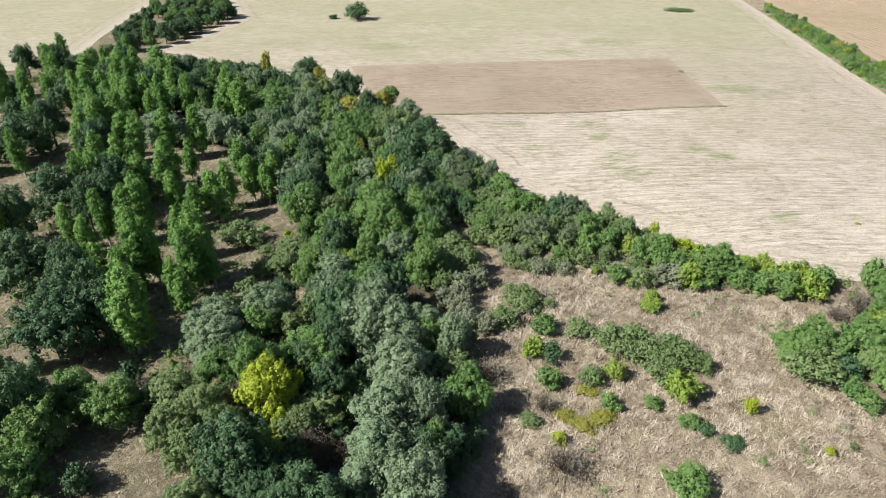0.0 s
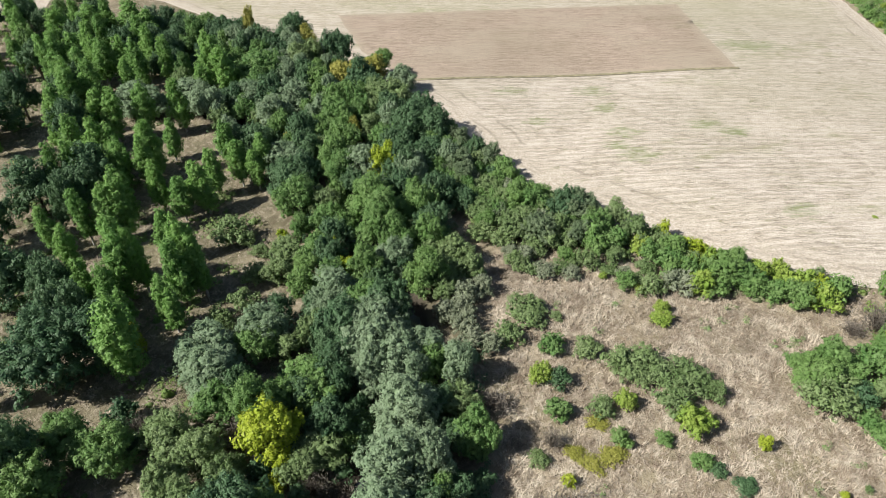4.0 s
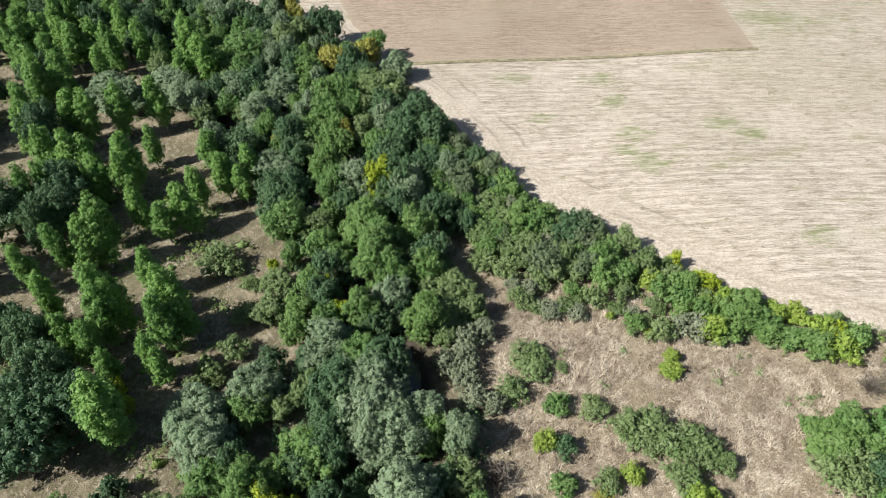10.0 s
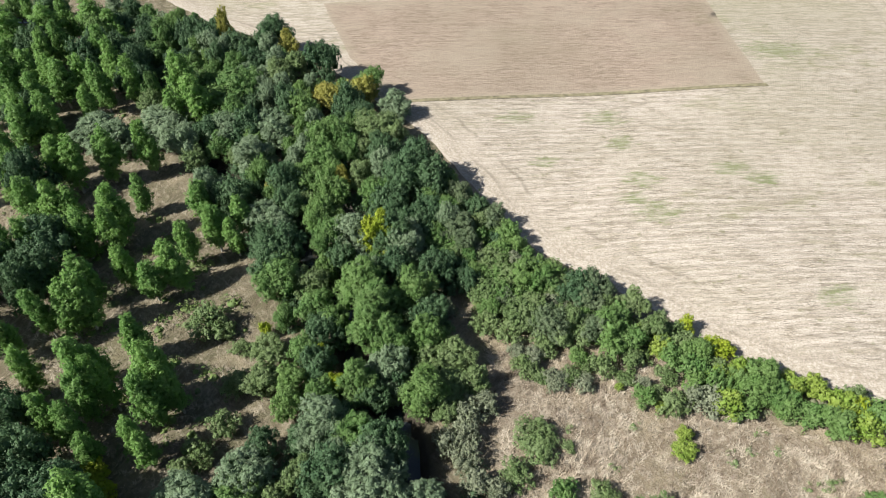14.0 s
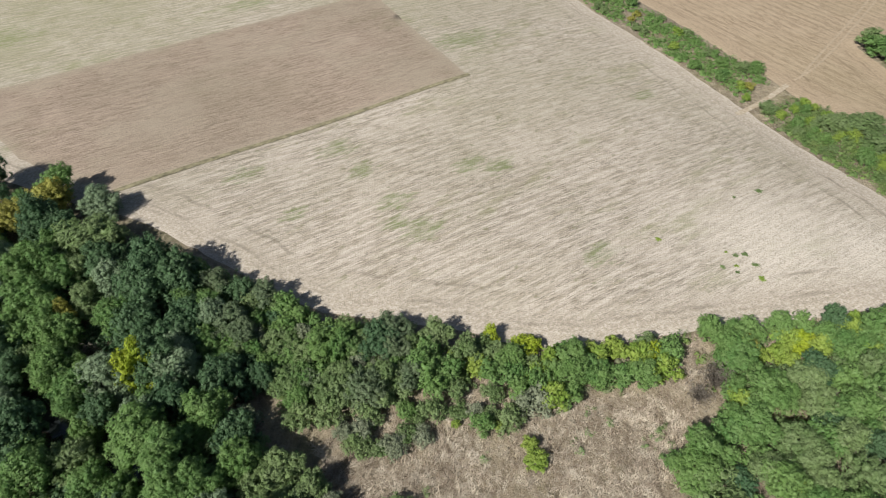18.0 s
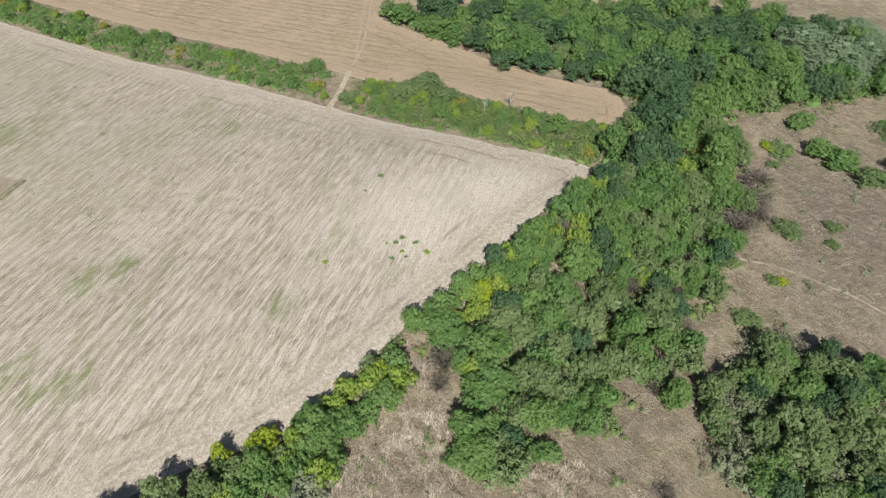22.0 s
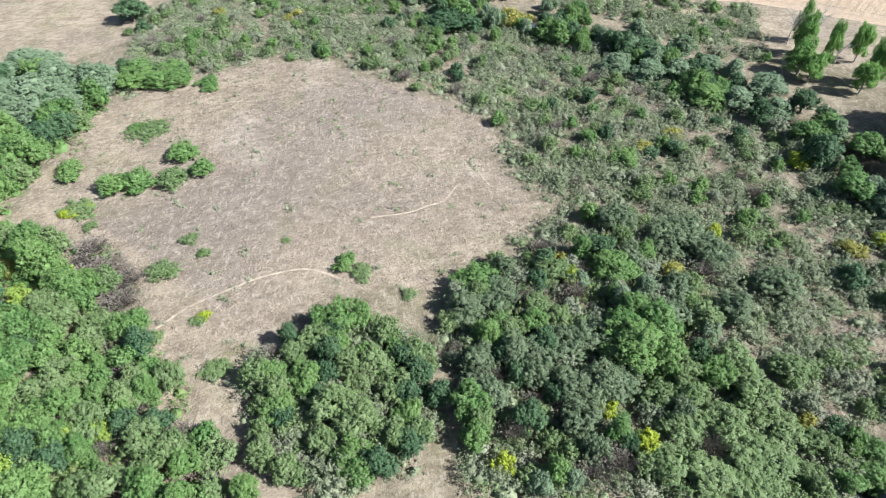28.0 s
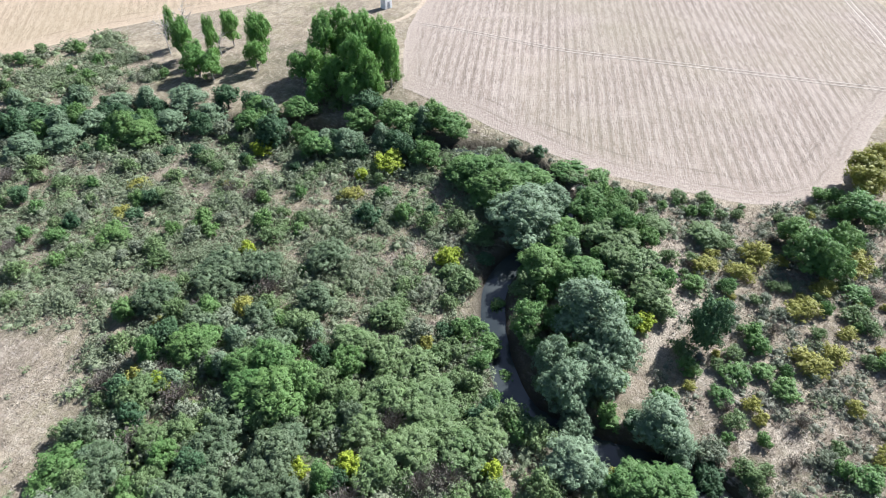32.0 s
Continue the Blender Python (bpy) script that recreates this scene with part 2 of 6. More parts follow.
def field_material(name, straw, soil, green, turn, row=3.6, rows=0.5, fringe=True, greens=(0.57, 0.72), fade=None, spots=False, straight=False):
    """Stubble: combine rows, a headland that follows the edge, green regrowth, bare soil."""
    n = Nodes(name)
    streak = n.noise(1.6, 4.0, 0.62, stretch=(0.14, 1.0, 1.0), turn=turn)
    thin = n.noise(4.6, 2.0, 0.5, stretch=(0.10, 1.0, 1.0), turn=turn)
    wide = n.noise(0.28, 4.0, 0.6, stretch=(0.10, 1.0, 1.0), turn=turn)
    big, mid, fine = n.noise(0.016, 4.0), n.noise(0.10, 5.0, 0.6), n.noise(4.5, 3.0, 0.6)
    dark = [c * 0.56 for c in soil]
    w = n.add("ShaderNodeTexWave", bands_direction="Y")
    n.link(n.coords((1, 1, 1), turn), w.inputs["Vector"])
    w.inputs["Scale"].default_value = 6.2832 / row / 20.0
    w.inputs["Distortion"].default_value = 0.25 if straight else 0.35
    w.inputs["Detail"].default_value = 3.0
    w.inputs["Detail Scale"].default_value = 0.6
    patchy = n.ramp(n.noise(0.05, 3.0, stretch=(0.4, 1, 1), turn=turn), 0.38, 0.66, 0.55 if straight else 0.3, 1.0)
    lines = n.math("MULTIPLY", n.ramp(w.outputs["Fac"], 0.45, 1.0), n.math("MULTIPLY", patchy, rows))
    col = n.mix(n.ramp(streak, 0.38, 0.56), soil, straw)
    col = n.mix(lines, col, dark)
    col = n.mix(n.ramp(wide, 0.50, 0.68, 0.0, 0.4), col, soil)
    col = n.mix(n.ramp(thin, 0.53, 0.65, 0.0, 0.85), col, dark)
    col = n.mix(n.ramp(n.noise(5.5, 2.0, 0.5, stretch=(0.3, 1.0, 1.0), turn=turn), 0.56, 0.70, 0.0, 0.7), col, [min(0.8, c * 1.18) for c in straw])
    col = n.mix(n.ramp(mid, 0.50, 0.72, 0.0, 0.45), col, [min(c * 1.10, 0.8) for c in straw])
    weeds = n.noise(0.075, 6.0, 0.7, stretch=(0.5, 1, 1), turn=turn)
    gfac = n.math("MULTIPLY", n.ramp(weeds, greens[0], greens[1]), n.ramp(streak, 0.62, 0.42, 0.15, 0.85))
    col = n.mix(gfac, col, green)
    haze = n.ramp(big, 0.43, 0.62, 0.0, 0.38)
    col = n.mix(haze, col, [a * 0.55 + b * 0.40 for a, b in zip(soil, green)])
    if spots:
        blot = n.noise(1.1, 4.0, 0.65, stretch=(0.3, 1, 1), turn=turn)
        mask = n.ramp(n.math("ADD", n.math("MULTIPLY", n.attr("weeds"), 0.38), blot), 0.74, 0.92)
        dots = n.ramp(n.noise(0.75, 2.0, 0.5, stretch=(0.6, 1, 1), turn=turn), 0.66, 0.74, 0.0, 0.65)
        col = n.mix(dots, col, (0.18, 0.18, 0.10))
        col = n.mix(n.math("MULTIPLY", mask, n.math("MULTIPLY", n.ramp(fine, 0.35, 0.6, 0.35, 0.9), n.ramp(streak, 0.60, 0.44, 0.35, 1.0))), col, (0.145, 0.188, 0.068))
        sep = n.add("ShaderNodeSeparateXYZ")
        n.link(n.coords((1, 1, 1), 0.0), sep.inputs[0])
        north = n.ramp(n.math("ADD", sep.outputs["Y"], n.math("MULTIPLY", n.noise(0.03, 4.0), 90.0)), 225.0, 310.0)
        col = n.mix(n.math("MULTIPLY", north, n.ramp(streak, 0.62, 0.42, 0.2, 0.55)), col, (0.275, 0.283, 0.145))
        col = n.mix(n.math("MULTIPLY", n.attr("pale"), n.ramp(fine, 0.35, 0.6, 0.35, 0.8)), col, (0.56, 0.51, 0.43))
    if fringe:
        edge = n.attr("edge")
        wob = n.math("ADD", edge, n.math("MULTIPLY", n.noise(0.16, 3.0), 2.6))
        near = n.ramp(wob, 4.5, 9.0, 1.0, 0.0)
        rut = n.math("SINE", n.math("MULTIPLY", wob, 2.0 * math.pi / 1.9))
        rut = n.math("MULTIPLY", n.ramp(rut, 0.3, 0.95), n.ramp(n.noise(0.22, 4.0, 0.6), 0.40, 0.56))
        speck = n.noise(2.2, 3.0, 0.6)
        head = n.mix(n.ramp(speck, 0.36, 0.62), soil, straw)
        head = n.mix(n.math("MULTIPLY", rut, 0.3), head, dark)
        col = n.mix(n.math("MULTIPLY", near, 0.9), col, head)
        worn = n.ramp(n.noise(0.09, 3.0), 0.42, 0.60, 0.0, 0.55)
        for way in (5.4, 9.5):
            line = n.ramp(n.math("ABSOLUTE", n.math("SUBTRACT", wob, way)), 0.12, 0.5, 1.0, 0.0)
            col = n.mix(n.math("MULTIPLY", line, worn), col, dark)
        col = n.mix(n.ramp(wob, 0.6, 3.2, 0.6, 0.0), col, [min(0.8, c * 1.12) for c in straw])
    if fade:
        edge = n.attr("edge")
        wob = n.math("ADD", edge, n.math("MULTIPLY", n.noise(0.10, 5.0, 0.65), 5.0))
        col = n.mix(n.ramp(wob, 2.0, 5.5, 0.8, 0.0), col, fade)
        col = n.mix(n.ramp(n.noise(0.045, 5.0, 0.65), 0.46, 0.66, 0.0, 0.65), col, fade)
    col = n.mix(n.ramp(fine, 0.30, 0.52, 0.65, 0.0), col, dark)
    n.bump(n.math("ADD", n.math("MULTIPLY", thin, 0.8), fine), 0.7, 0.15)
    return n.done(col, 0.95, 0.1)


M_GROUND = ground_material()
M_FIELD = field_material("pale_stubble", (0.495, 0.438, 0.368), (0.325, 0.282, 0.216), (0.20, 0.215, 0.095), 0.02, row=1.75, rows=0.52, greens=(0.55, 0.70), spots=True)
M_RED = field_material("reddish_fallow", (0.352, 0.282, 0.219), (0.258, 0.202, 0.152), (0.185, 0.180, 0.104), 0.02, row=2.4, rows=0.25, fringe=False, greens=(0.58, 0.75), fade=(0.335, 0.285, 0.215))
M_TAN = field_material("tan_stubble", (0.42, 0.335, 0.235), (0.32, 0.245, 0.165), (0.24, 0.225, 0.11), -1.545, row=2.6, rows=0.6, greens=(0.68, 0.9), straight=True)
M_STUBBLE3 = field_material("rowed_stubble", (0.350, 0.296, 0.240), (0.255, 0.205, 0.160), (0.23, 0.24, 0.10), -1.124, row=2.3, rows=0.85, greens=(0.64, 0.85), straight=True)


def dirt_material():
    n = Nodes("dirt_track")
    f = n.noise(1.4, 6.0, 0.65)
    n.bump(f, 0.5, 0.08)
    return n.done(n.mix(n.ramp(f, 0.35, 0.65), (0.31, 0.25, 0.17), (0.47, 0.41, 0.32)), 0.95, 0.1)


def water_material():
    n = Nodes("stream_water")
    n.bump(n.noise(2.2, 3.0), 0.05, 0.03)
    mat = n.done(n.mix(n.ramp(n.noise(0.12, 3.0), 0.4, 0.65), (0.030, 0.036, 0.036), (0.060, 0.066, 0.060)), 0.09, 0.5)
    return mat


def plain_material(name, colour, rough=0.8, vary=0.15, scale=2.0):
    n = Nodes(name)
    f = n.noise(scale, 4.0)
    return n.done(n.mix(n.ramp(f, 0.3, 0.7), [c * (1 - vary) for c in colour], [min(1, c * (1 + vary)) for c in colour]), rough, 0.3)


M_DIRT, M_WATER = dirt_material(), water_material()


def grass_material(name, dark, mid, pale, scale=0.9):
    """Matted dry grass: brown hollows and pale straw in patches of a metre or so, each blade a little different."""
    n = Nodes(name)
    blade = n.add("ShaderNodeNewGeometry").outputs["Random Per Island"]
    a, b = n.noise(scale, 5.0, 0.65, stretch=(1.0, 0.6, 1.0), turn=0.6), n.noise(0.13, 4.0, 0.6)
    col = n.mix(n.ramp(a, 0.36, 0.52), dark, mid)
    col = n.mix(n.ramp(a, 0.50, 0.62, 0.0, 0.9), col, pale)
    col = n.mix(n.ramp(b, 0.48, 0.62, 0.0, 0.6), col, dark)
    col = n.mix(n.ramp(n.noise(0.3, 4.0, 0.6), 0.50, 0.62, 0.0, 0.7), col, pale)
    col = n.mix(n.ramp(blade, 0.6, 1.0, 0.0, 0.6), col, pale)
    col = n.mix(n.ramp(blade, 0.0, 0.3, 0.5, 0.0), col, dark)
    return n.done(col, 0.9, 0.15)


M_STRAW = grass_material("dry_grass", (0.162, 0.124, 0.089), (0.356, 0.297, 0.216), (0.540, 0.475, 0.373))
M_MEADOW = grass_material("meadow_grass", (0.185, 0.150, 0.112), (0.290, 0.240, 0.172), (0.420, 0.362, 0.265), 0.5)
M_REED = grass_material("brown_reeds", (0.130, 0.104, 0.082), (0.205, 0.168, 0.132), (0.330, 0.285, 0.228))
M_WALL = plain_material("white_render", (0.78, 0.78, 0.76))
M_ROOFTIN = plain_material("grey_tin", (0.42, 0.43, 0.45), 0.5)


# ---- lie of the land ----
RELIEF = [
    (53, 125, 1.8), (10, 150, 1.2), (70, 155, 2.5), (120, 118, 0), (95, 75, 3), (60, 98, 1.5), (3, 92, -2.4), (30, 76, -1.5),
    (-40, 95, -3.5), (-80, 60, -3.5), (35, 54, -0.8), (0, 40, -3), (80, 28, -0.5), (100, 15, 1.2), (66, -22, -1), (37, 2, -1.2),
    (0, -10, -3.4), (-35, -25, 0.5), (-20, -100, 3.2), (-70, -90, 1.5), (20, -60, -1.5), (120, -30, 2), (150, 60, 1), (56, -90, 0),
]
STREAM = [(120, -100), (84, -104), (52, -96), (28, -88), (8, -76), (-8, -66), (-22, -57), (-27, -45), (-23, -34), (-9, -27), (-4, -19), (-1.5, -9), (-1.6, 0), (-8, 8.5), (-18, 17), (-20, 30), (-12, 45), (-5, 60), (-5, 76), (-12, 88), (-14, 97), (-20, 108), (-32, 122), (-46, 138), (-60, 160), (-85, 190), (-120, 205)]


def smooth_line(points, step=1.5):
    """A smooth line through points (Catmull-Rom), with even steps."""
    p = np.array([points[0], *points, points[-1]], float)
    out = []
    for i in range(1, len(p) - 2):
        k = max(2, int(np.linalg.norm(p[i + 1] - p[i]) / step))
        s = np.linspace(0, 1, k, endpoint=False)[:, None]
        a, b, c, d = p[i - 1], p[i], p[i + 1], p[i + 2]
        out.append(0.5 * (2 * b + (c - a) * s + (2 * a - 5 * b + 4 * c - d) * s**2 + (3 * b - a - 3 * c + d) * s**3))
    return np.concatenate([*out, p[-1:]])


STREAM_LINE = smooth_line(STREAM, 2.0)


def line_distance(x, y, line):
    x, y = np.atleast_1d(np.asarray(x, float)), np.atleast_1d(np.asarray(y, float))
    if x.size < 8:
        a, b = np.asarray(line[:-1], float), np.asarray(line[1:], float)
        d = b - a
        q = np.stack([x, y], -1)[:, None, :] - a
        s = np.clip((q * d).sum(-1) / ((d * d).sum(-1) + 1e-9), 0, 1)
        return np.hypot(*np.moveaxis(q - s[..., None] * d, -1, 0)).min(1)
    best = np.full(x.shape, 1e9)
    for (ax, ay), (bx, by) in zip(line[:-1], line[1:]):
        dx, dy = bx - ax, by - ay
        s = np.clip(((x - ax) * dx + (y - ay) * dy) / (dx * dx + dy * dy + 1e-9), 0, 1)
        best = np.minimum(best, np.hypot(x - ax - s * dx, y - ay - s * dy))
    return best


def relief(x, y):
    s = w = 0.0
    for a, b, c in RELIEF:
        k = 1.0 / ((x - a) ** 2 + (y - b) ** 2 + 150.0) ** 1.5
        s, w = s + k * c, w + k
    return s / w


def stream_width(x, y):
    return np.where(np.asarray(y) < 30, 0.55, -0.35)


def land(x, y):
    """Height of the ground, with the stream's bed cut in."""
    d = line_distance(x, y, STREAM_LINE)
    r = relief(np.atleast_1d(np.asarray(x, float)), np.atleast_1d(np.asarray(y, float)))
    return r - 2.6 * np.exp(-((d / (stream_width(x, y) + 1.6)) ** 4))


def height(x, y):
    return float(land(x, y)[0])


def inside(x, y, poly):
    x, y = np.atleast_1d(np.asarray(x, float)), np.atleast_1d(np.asarray(y, float))
    hit = np.zeros(x.shape, bool)
    for (ax, ay), (bx, by) in zip(poly, list(poly[1:]) + [poly[0]]):
        cross = (ay > y) != (by > y)
        hit ^= cross & (x < (bx - ax) * (y - ay) / (by - ay + 1e-12) + ax)
    return hit


def grid_mesh(name, xs, ys, z):
    nx, ny = len(xs), len(ys)
    gx, gy = np.meshgrid(xs, ys)
    v = np.stack([gx, gy, z], -1).reshape(-1, 3)
    i = np.arange((ny - 1) * (nx - 1))
    a = i // (nx - 1) * nx + i % (nx - 1)
    return quads_mesh(name, v, np.stack([a, a + 1, a + nx + 1, a + nx], 1))


def quads_mesh(name, verts, faces):
    me = bpy.data.meshes.new(name)
    k = faces.shape[1]
    me.vertices.add(len(verts))
    me.vertices.foreach_set("co", np.ascontiguousarray(verts, np.float32).ravel())
    me.loops.add(faces.size)
    me.loops.foreach_set("vertex_index", np.ascontiguousarray(faces, np.int32).ravel())
    me.polygons.add(len(faces))
    me.polygons.foreach_set("loop_start", np.arange(0, faces.size, k, dtype=np.int32))
    me.update(calc_edges=True)
    return me


def add_attr(me, name, values):
    me.attributes.new(name, "FLOAT", "POINT").data.foreach_set("value", np.ascontiguousarray(values, np.float32).ravel())


# outlines of the plan
FIELD = [(-104, 232), (-88, 224), (-57, 195), (-28, 176), (-18, 160), (-4, 143), (3, 131), (9, 119), (16, 109), (24, 102), (32, 95), (38, 88), (47, 82), (56, 79), (63, 76), (71, 72), (80, 68), (88, 65), (95, 61), (101, 57), (108, 55.5), (109, 62), (109, 76), (112, 95), (116, 115), (119, 141), (120, 170), (125, 200), (133, 240), (146, 310), (165, 420), (120, 640), (-120, 640), (-112, 352), (-92, 298), (-95, 256)]
RED = [(-30, 206), (74, 212), (71.5, 178), (70.5, 156), (30, 154.5), (-6, 153.5), (-13, 162), (-20, 174)]
HEDGE_NW = [(-114, 212), (-123, 250), (-136, 330), (-130, 352), (-112, 350), (-94, 298), (-97, 256), (-106, 232)]
TAN = [(126, 52), (134, 53), (141, 55), (142, 66), (144, 76), (148, 88), (153, 99), (160, 114), (164, 124), (175, 120), (183, 100), (186, 80), (185, 66), (200, 60), (330, 60), (330, 460), (185, 440), (160, 330), (150, 260), (142, 210), (137, 178), (135, 148), (133, 134), (132, 122), (130, 113), (133, 98), (127, 80), (125, 66)]
FIELD_SW = [(-8, -89), (-19, -73), (-28, -60), (-38, -45), (-49, -35), (-58, -28), (-68, -24), (-78, -25), (-85, -29), (-105, -42), (-140, -62), (-220, -110), (-330, -420), (-130, -430), (-46, -180), (-30, -144), (-17, -118)]
FIELD_SE = [(200, -150), (141, -139), (103, -137), (92, -142), (74, -148), (60, -155), (20, -160), (-10, -175), (-40, -430), (420, -430), (420, -200)]
FIELD_NW = [(-123, 215), (-132, 250), (-142, 310), (-150, 380), (-170, 640), (-520, 640), (-520, 190), (-230, 175), (-160, 190)]
MEADOW = [(157, 4), (157, -10), (144, -38), (130, -46), (115, -47), (100, -49), (85, -50), (74, -37), (61, -32), (62, -15), (63, -3), (70, 1), (77, 12), (77, 23), (73, 29), (78, 35), (90, 33), (102, 26), (112, 24), (127, 34), (142, 25), (152, 5)]
GLADE = [(6, 90), (18, 88), (31, 87), (30, 79), (41, 77), (50, 72), (46, 65), (48, 52), (46, 40), (20, 22), (4, 30), (5, 43), (6, 55), (7, 70)]
GAP = [(60, 77), (57, 71), (51, 68), (44, 64.5), (40, 63), (39, 66.5), (45, 70.5), (51, 74), (55.5, 76.5)]
KEEP_OFF = [FIELD, RED, TAN, FIELD_SW, FIELD_SE, FIELD_NW]


def build_ground():
    far = np.array([60, 130, 220, 340, 520, 800, 1300, 2200, 3600.0])
    xs = np.concatenate([-150 - far[::-1], np.arange(-150, -40, 2.0), np.arange(-40, 20, 1.2), np.arange(20, 190.1, 2.0), 190 + far])
    ys = np.concatenate([-170 - far[::-1], np.arange(-170, -60, 2.0), np.arange(-60, 30, 1.2), np.arange(30, 260.1, 2.0), 260 + far])
    gx, gy = np.meshgrid(xs, ys)
    fx, fy = gx.ravel(), gy.ravel()
    z = land(fx, fy)
    z = z - np.where((abs(fx - 20) > 900) | (abs(fy - 45) > 900), 2.0, 0)
    me = grid_mesh("ground", xs, ys, z.reshape(gx.shape))
    d = line_distance(fx, fy, STREAM_LINE)
    add_attr(me, "wet", np.clip(1.25 - d / 4.5, 0, 1))
    add_attr(me, "reed", inside(fx, fy, MEADOW) * 1.0 * (fy < 22) * np.clip((fx - 66) / 45, 0.2, 1) * np.clip((140 - fx) / 30, 0, 1))
    # where litter and painted shade darken the ground: full in woods, weaker in scrub
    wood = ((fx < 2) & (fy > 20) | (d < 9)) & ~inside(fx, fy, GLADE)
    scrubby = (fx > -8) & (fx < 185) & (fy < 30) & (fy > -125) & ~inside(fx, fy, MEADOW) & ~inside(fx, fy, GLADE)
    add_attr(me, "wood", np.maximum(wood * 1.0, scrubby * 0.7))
    bare = np.clip(1.2 - line_distance(fx, fy, BARE_LINE) / 3.2, 0, 1)
    for a, b, r in ((122.8, -10.3, 6.0), (126.3, -16.0, 5.0), (115.4, -8.3, 5.0), (125.8, -35.6, 4.0), (133, -45, 4.0), (78, -34, 4.0)):
        bare = np.maximum(bare, np.clip(1.1 - np.hypot(fx - a, fy - b) / r, 0, 1))
    add_attr(me, "bare", bare)
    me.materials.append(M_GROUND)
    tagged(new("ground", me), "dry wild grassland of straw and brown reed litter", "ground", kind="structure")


BARE_LINE = smooth_line([(-40, -27), (-37, -18), (-33, -9), (-24, -4), (-30, 6), (-33, 18)])


GREEN_SPOTS = [(34, 145, 3.5), (35, 136, 3.0), (36, 125, 3.2), (34, 120, 2.5), (37, 116, 3.5), (53, 127, 3.2), (58, 124, 3.0), (16, 146, 3.5), (42, 223, 6.0), (59, 96, 3.0), (20, 131, 2.5), (101, 131, 2.5), (80, 172, 7.0), (60, 240, 9.0), (-20, 235, 9.0)]
PALE_SPOTS = [(94, 72, 12), (84, 84, 14)]


def resampled(poly, step, wobble):
    """The outline with even steps and a slightly uneven run."""
    p = np.array([*poly, poly[0]], float)
    out = []
    for a, b in zip(p[:-1], p[1:]):
        k = max(1, int(np.linalg.norm(b - a) / step))
        s = np.linspace(0, 1, k, endpoint=False)[:, None]
        out.append(a + (b - a) * s)
    q = np.concatenate(out)
    for i in range(len(q)):
        q[i] += wobble * np.array(noise.noise_vector(Vector((q[i, 0] * 0.3, q[i, 1] * 0.3, 0))))[:2]
    return q


def build_field(name, poly, mat, label, step, lift=0.05, wobble=0.5, limits=(-220, -260, 260, 330)):
    """A field: a grid laid on the land, its rim drawn in to the outline."""
    rim = resampled(poly, 2.0, wobble)
    x0, y0, x1, y1 = max(rim[:, 0].min(), limits[0]), max(rim[:, 1].min(), limits[1]), min(rim[:, 0].max(), limits[2]), min(rim[:, 1].max(), limits[3])
    far = np.array([20, 50, 90, 150, 250, 400.0])
    xs, ys = np.arange(x0 - step, x1 + step + 0.1, step), np.arange(y0 - step, y1 + step + 0.1, step)
    if rim[:, 0].min() < limits[0]: xs = np.concatenate([xs[0] - far[::-1], xs])
    if rim[:, 0].max() > limits[2]: xs = np.concatenate([xs, xs[-1] + far])
    if rim[:, 1].min() < limits[1]: ys = np.concatenate([ys[0] - far[::-1], ys])
    if rim[:, 1].max() > limits[3]: ys = np.concatenate([ys, ys[-1] + far])
    gx, gy = np.meshgrid(xs, ys)
    x, y = gx.ravel().copy(), gy.ravel().copy()
    ins = inside(x, y, [tuple(p) for p in rim])
    nx = len(xs)
    i = np.arange((len(ys) - 1) * (nx - 1))
    a = i // (nx - 1) * nx + i % (nx - 1)
    faces = np.stack([a, a + 1, a + nx + 1, a + nx], 1)
    faces = faces[ins[faces].any(1)]
    used = np.unique(faces)
    closed = np.concatenate([rim, rim[:1]])
    edge = np.zeros(len(x))
    out = used[~ins[used]]
    for k in out:
        j = np.argmin((rim[:, 0] - x[k]) ** 2 + (rim[:, 1] - y[k]) ** 2)
        x[k], y[k] = rim[j]
    inn = used[ins[used]]
    edge[inn] = line_distance(x[inn], y[inn], closed)
    remap = np.full(len(x), -1)
    remap[used] = np.arange(len(used))
    z = land(x[used], y[used]) + lift
    me = quads_mesh(name, np.stack([x[used], y[used], z], 1), remap[faces])
    add_attr(me, "edge", edge[used])
    if name == "field_1":
        weeds, pale = np.zeros(len(used)), np.zeros(len(used))
        for a, b, r in GREEN_SPOTS:
            weeds = np.maximum(weeds, 1.25 * np.exp(-(((x[used] - a) / (1.6 * r)) ** 2 + ((y[used] - b) / r) ** 2)))
        for a, b, r in PALE_SPOTS:
            pale = np.maximum(pale, np.exp(-((x[used] - a) ** 2 + (y[used] - b) ** 2) / r**2))
        add_attr(me, "weeds", weeds)
        add_attr(me, "pale", pale)
    me.materials.append(mat)
    me.validate()
    return tagged(new(name, me), label, "field", kind="structure")


build_ground()
build_field("field_1", FIELD, M_FIELD, "pale harvested stubble field with straw rows and green regrowth", 1.6)
build_field("field_2", RED, M_RED, "reddish-brown fallow strip inside the pale stubble field", 2.5, lift=0.12, wobble=0.35)
build_field("field_3", TAN, M_TAN, "tan harvested field behind the hedge", 3.0)
build_field("field_4", FIELD_SW, M_STUBBLE3, "greyish stubble field with clear seed rows beside the stream", 2.5)
build_field("field_5", FIELD_SE, M_TAN, "pale tan harvested field beyond the scrub", 5.0)
build_field("field_6", FIELD_NW, M_FIELD, "pale harvested field beyond the poplar wood", 5.0)


